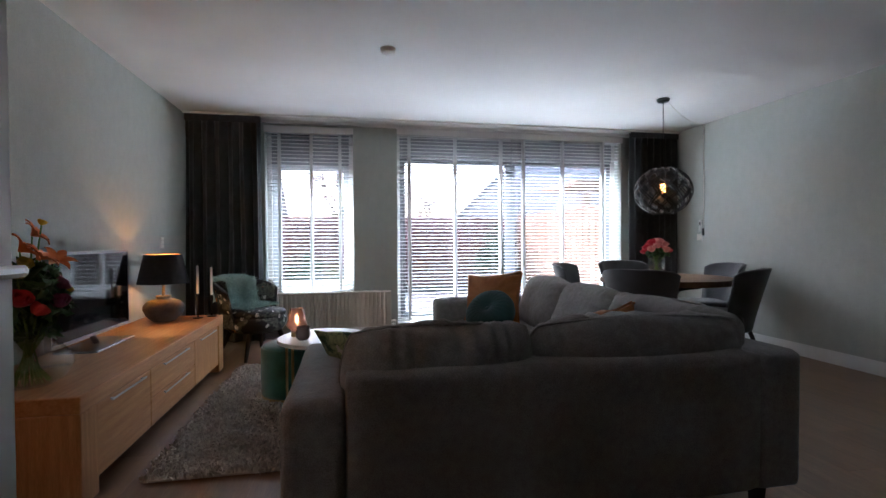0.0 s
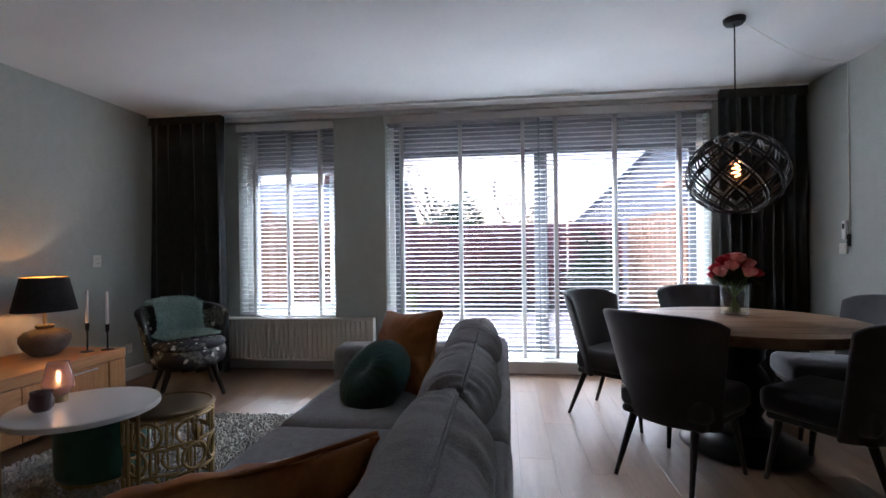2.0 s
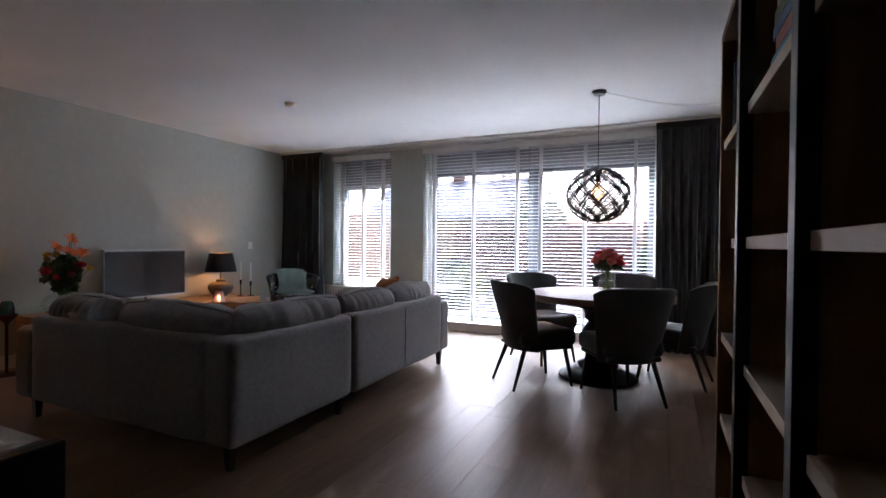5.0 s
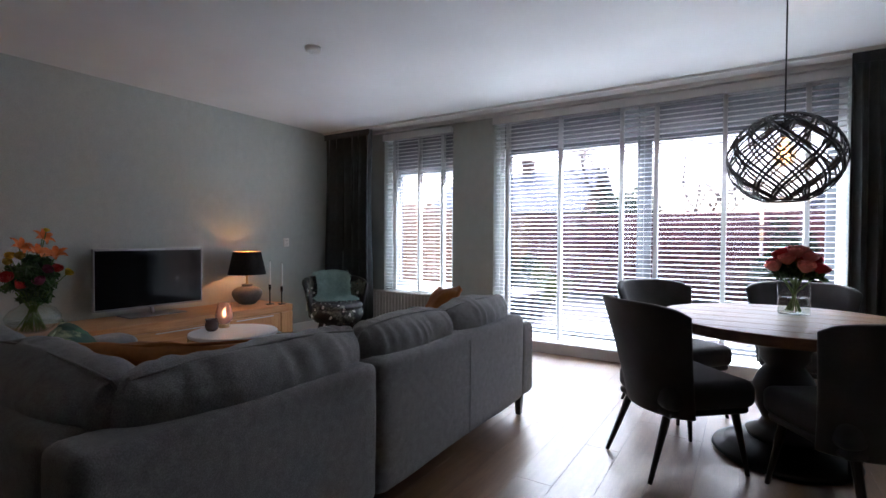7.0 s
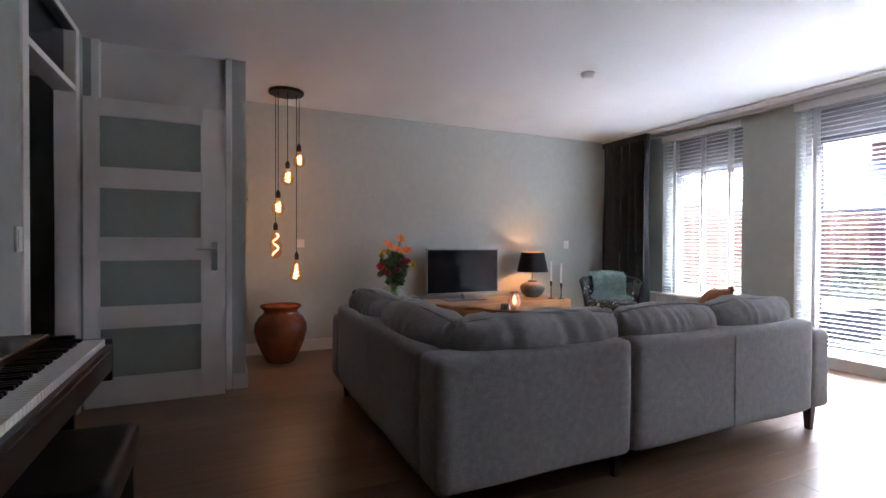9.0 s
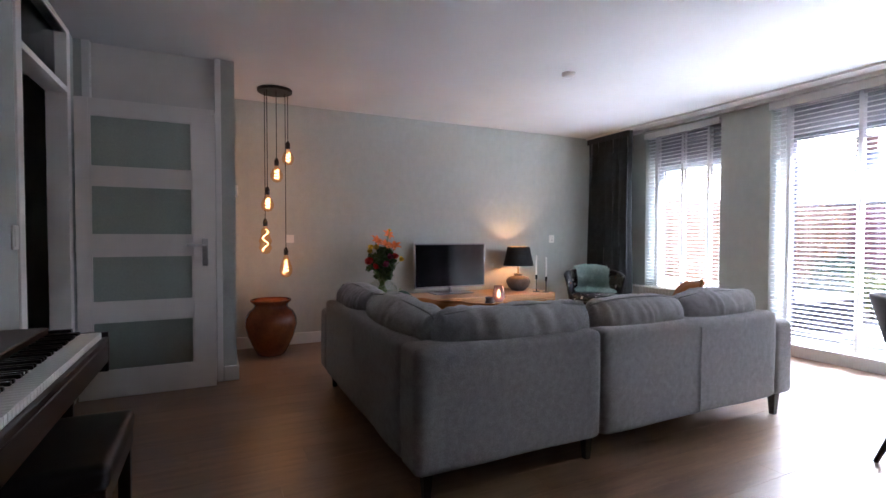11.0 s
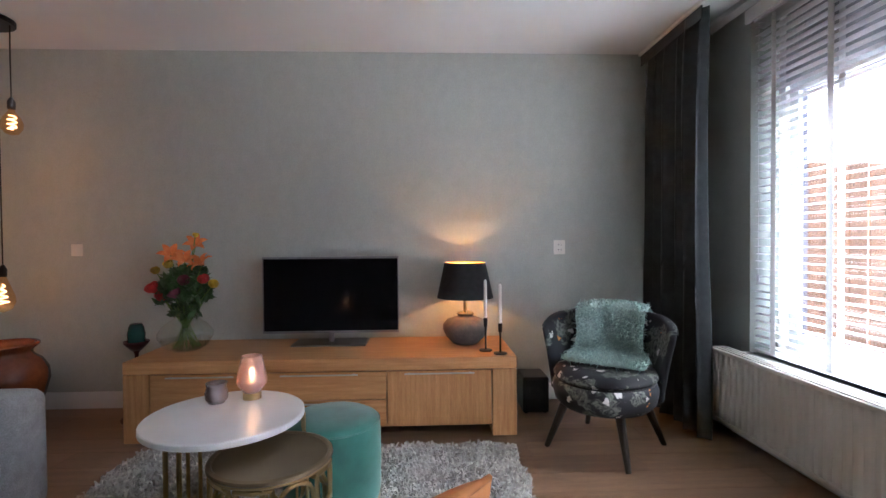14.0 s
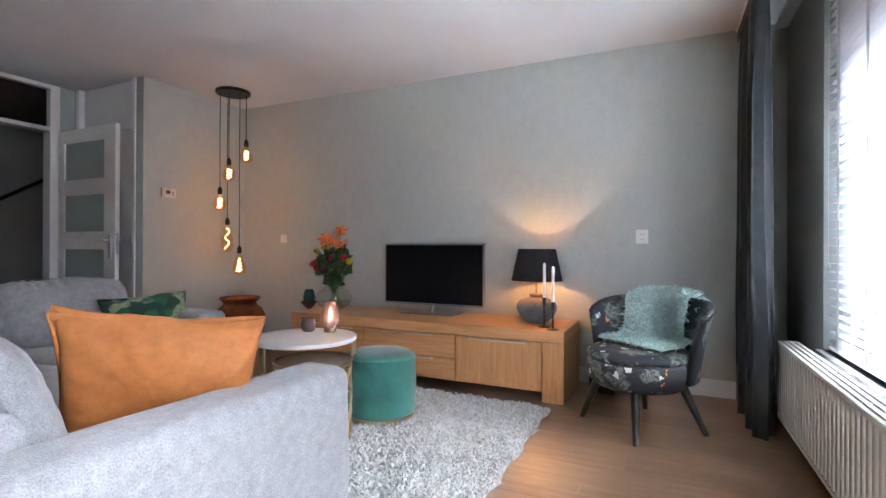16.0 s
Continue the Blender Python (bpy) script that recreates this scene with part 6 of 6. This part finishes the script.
bn = thing("piano_bench", Matrix.Translation((1.66, 0.40, 0)), "black leather piano bench with wooden legs", "bench")
part("seat", soft_box(-0.27, 0.27, -0.16, 0.16, 0.43, 0.505, 0.025, 0.004), M_LEATHER, bn, smooth=True)
part("frame", box(-0.26, 0.26, -0.15, 0.15, 0.37, 0.43, 0.004), M_FOOT, bn)
for sx in (-1, 1):
    for sy in (-1, 1):
        part("leg", box(sx * 0.235 - 0.02, sx * 0.235 + 0.02, sy * 0.125 - 0.02, sy * 0.125 + 0.02, 0, 0.37, 0.003), M_FOOT, bn)

# ---------- bookcase ----------
BX, BY0, BY1, BH = 3.89, 0.28, 2.29, 2.10
bc = thing("bookcase", Matrix.Translation((BX, BY0, 0)), "tall brown wooden bookcase with black steel uprights", "bookcase")
bd, bl = XR - 0.005 - BX, BY1 - BY0
part("side_panel", box(0.0, bd, bl - 0.035, bl, 0, BH, 0.003), M_WALNUT, bc)
part("side_panel", box(0.0, bd, 0, 0.035, 0, BH, 0.003), M_WALNUT, bc)
part("back_panel", box(bd - 0.015, bd, 0.035, bl - 0.035, 0.02, BH - 0.03), M_WALNUT, bc)
part("top", box(0.0, bd, 0.036, bl - 0.036, BH - 0.035, BH, 0.003), M_WALNUT, bc)
ub = (1.66 - BY0, 0.95 - BY0)
for y in ub:
    part("upright", box(-0.012, 0.028, y - 0.025, y + 0.025, 0, BH + 0.004, 0.002), M_BLACK, bc)
    part("divider", box(0.03, bd - 0.016, y - 0.012, y + 0.012, 0.02, BH - 0.036), M_WALNUT, bc)
bays = [(0.036, ub[1] - 0.013), (ub[1] + 0.013, ub[0] - 0.013), (ub[0] + 0.013, bl - 0.036)]
SH = [(0.09, 0.45, 0.80, 1.20, 1.62), (0.09, 0.45, 0.80, 1.20, 1.62), (0.09, 0.45, 0.80, 1.62)]
for (a, b), zs in zip(bays, SH):
    for z in zs:
        part("shelf", box(0.012, bd - 0.016, a, b, z - 0.018, z + 0.018, 0.002), M_SHELFEDGE, bc)
part("half_shelf", box(0.012, bd - 0.016, ub[0] + 0.013, ub[0] + 0.32, 1.182, 1.218, 0.002), M_SHELFEDGE, bc)
rk = random.Random(11)
BOOKS = [material("book_cloth", c, 0.6, colour2=tuple(min(1, q * 1.25) for q in c), scale=12) for c in ((0.03, 0.09, 0.16), (0.02, 0.03, 0.07), (0.04, 0.22, 0.30), (0.10, 0.13, 0.07), (0.42, 0.36, 0.27), (0.30, 0.10, 0.07), (0.5, 0.48, 0.44), (0.16, 0.06, 0.05))]


def book(x, y, z, t, h, d, mat, flat=False):
    k = thing("book", pose(x, y, z), "upright book with a coloured cloth spine" if not flat else "book lying flat in a stack", "book", "books on the bookcase")
    if flat:
        part("cover", box(0, d, 0, h, 0, t, 0.002), mat, k)
        part("pages", box(0.004, d - 0.004, -0.001, h - 0.004, 0.004, t - 0.004), M_PAPER, k)
    else:
        part("cover", box(0, d, 0, t, 0, h, 0.002), mat, k)
        part("pages", box(0.004, d + 0.001, 0.004, t - 0.004, 0.004, h - 0.004), M_PAPER, k)
    return k


y = BY1 - 0.045
for k in range(9):
    t = rk.uniform(0.025, 0.05)
    y -= t + 0.001
    book(BX + 0.03 + rk.uniform(0, 0.02), y, 1.639, t, rk.uniform(0.24, 0.33), rk.uniform(0.17, 0.22), BOOKS[k % 8])
z = 1.639
for k in range(6):
    t = rk.uniform(0.03, 0.045)
    book(BX + 0.03, 1.05 + rk.uniform(0, 0.02), z, t, 0.30 + rk.uniform(-0.03, 0.05), 0.21, BOOKS[(k * 3 + 2) % 8], True)
    z += t
cac = thing("cactus", Matrix.Translation((BX + 0.19, 1.43, 0.819)), "small cactus in a dark pot on the bookcase", "plant")
part("pot", lathe([(0, 0), (0.055, 0), (0.07, 0.09), (0.064, 0.09), (0.055, 0.07), (0, 0.07)], 24), M_STONEWARE, cac)
bm = lathe([(0, 0.07), (0.03, 0.08), (0.036, 0.15), (0.035, 0.24), (0.022, 0.275), (0, 0.285)], 40)
for v in bm.verts:
    a = math.atan2(v.co.y, v.co.x)
    v.co.x *= 1 + 0.1 * math.cos(a * 10)
    v.co.y *= 1 + 0.1 * math.cos(a * 10)
part("body", bm, M_FOLIAGE, cac)
part("arm", tube([(0.03, 0, 0.13), (0.07, 0, 0.14), (0.075, 0, 0.22)], 0.018, 10), M_FOLIAGE, cac)
orn = thing("ornament", Matrix.Translation((BX + 0.12, 1.16, 0.819)), "pale pierced disc ornament on a shelf", "ornament")
out = bmesh.new()
rings = [[out.verts.new((y_ * 0.02, r * math.cos(a * 0.2618), 0.15 + r * math.sin(a * 0.2618))) for a in range(24)] for r in (0.14, 0.09) for y_ in (-1, 1)]
for a in range(24):
    b = (a + 1) % 24
    for p, q in ((0, 1), (1, 3), (3, 2), (2, 0)):
        out.faces.new((rings[p][a], rings[p][b], rings[q][b], rings[q][a]))
bmesh.ops.recalc_face_normals(out, faces=out.faces[:])
part("disc", join(out, box(-0.02, 0.02, -0.05, 0.05, 0, 0.02)), M_WAX, orn)

# ---------- floor planks ----------
PW, PLn = 0.19, 1.285
meshes = {}


def plank(x0, x1, y0, y1):
    key = (round(x1 - x0, 3), round(y1 - y0, 3))
    if key not in meshes:
        w_, l_ = x1 - x0 - 0.0006, y1 - y0 - 0.0006
        bm = box(-w_ / 2, w_ / 2, -l_ / 2, l_ / 2, -0.0038, 0.0, 0.0007, 1)
        meshes[key] = bpy.data.meshes.new("plank")
        bm.to_mesh(meshes[key])
        bm.free()
        meshes[key].materials.append(M_PLANK)
    o = new("plank", meshes[key])
    o.parent = floor
    o.location = ((x0 + x1) / 2, (y0 + y1) / 2, 0)


col = 0
x = XL
while x < XR - 0.01:
    x1 = min(x + PW, XR)
    y = YK if x > 2.4 else -1.6
    step = ((col * 0.437) % 1.0) * PLn + 0.15
    while y < YW - 0.01:
        y1 = min(y + step, YW)
        plank(x, x1, y, y1)
        y, step = y1, PLn
    x, col = x1, col + 1
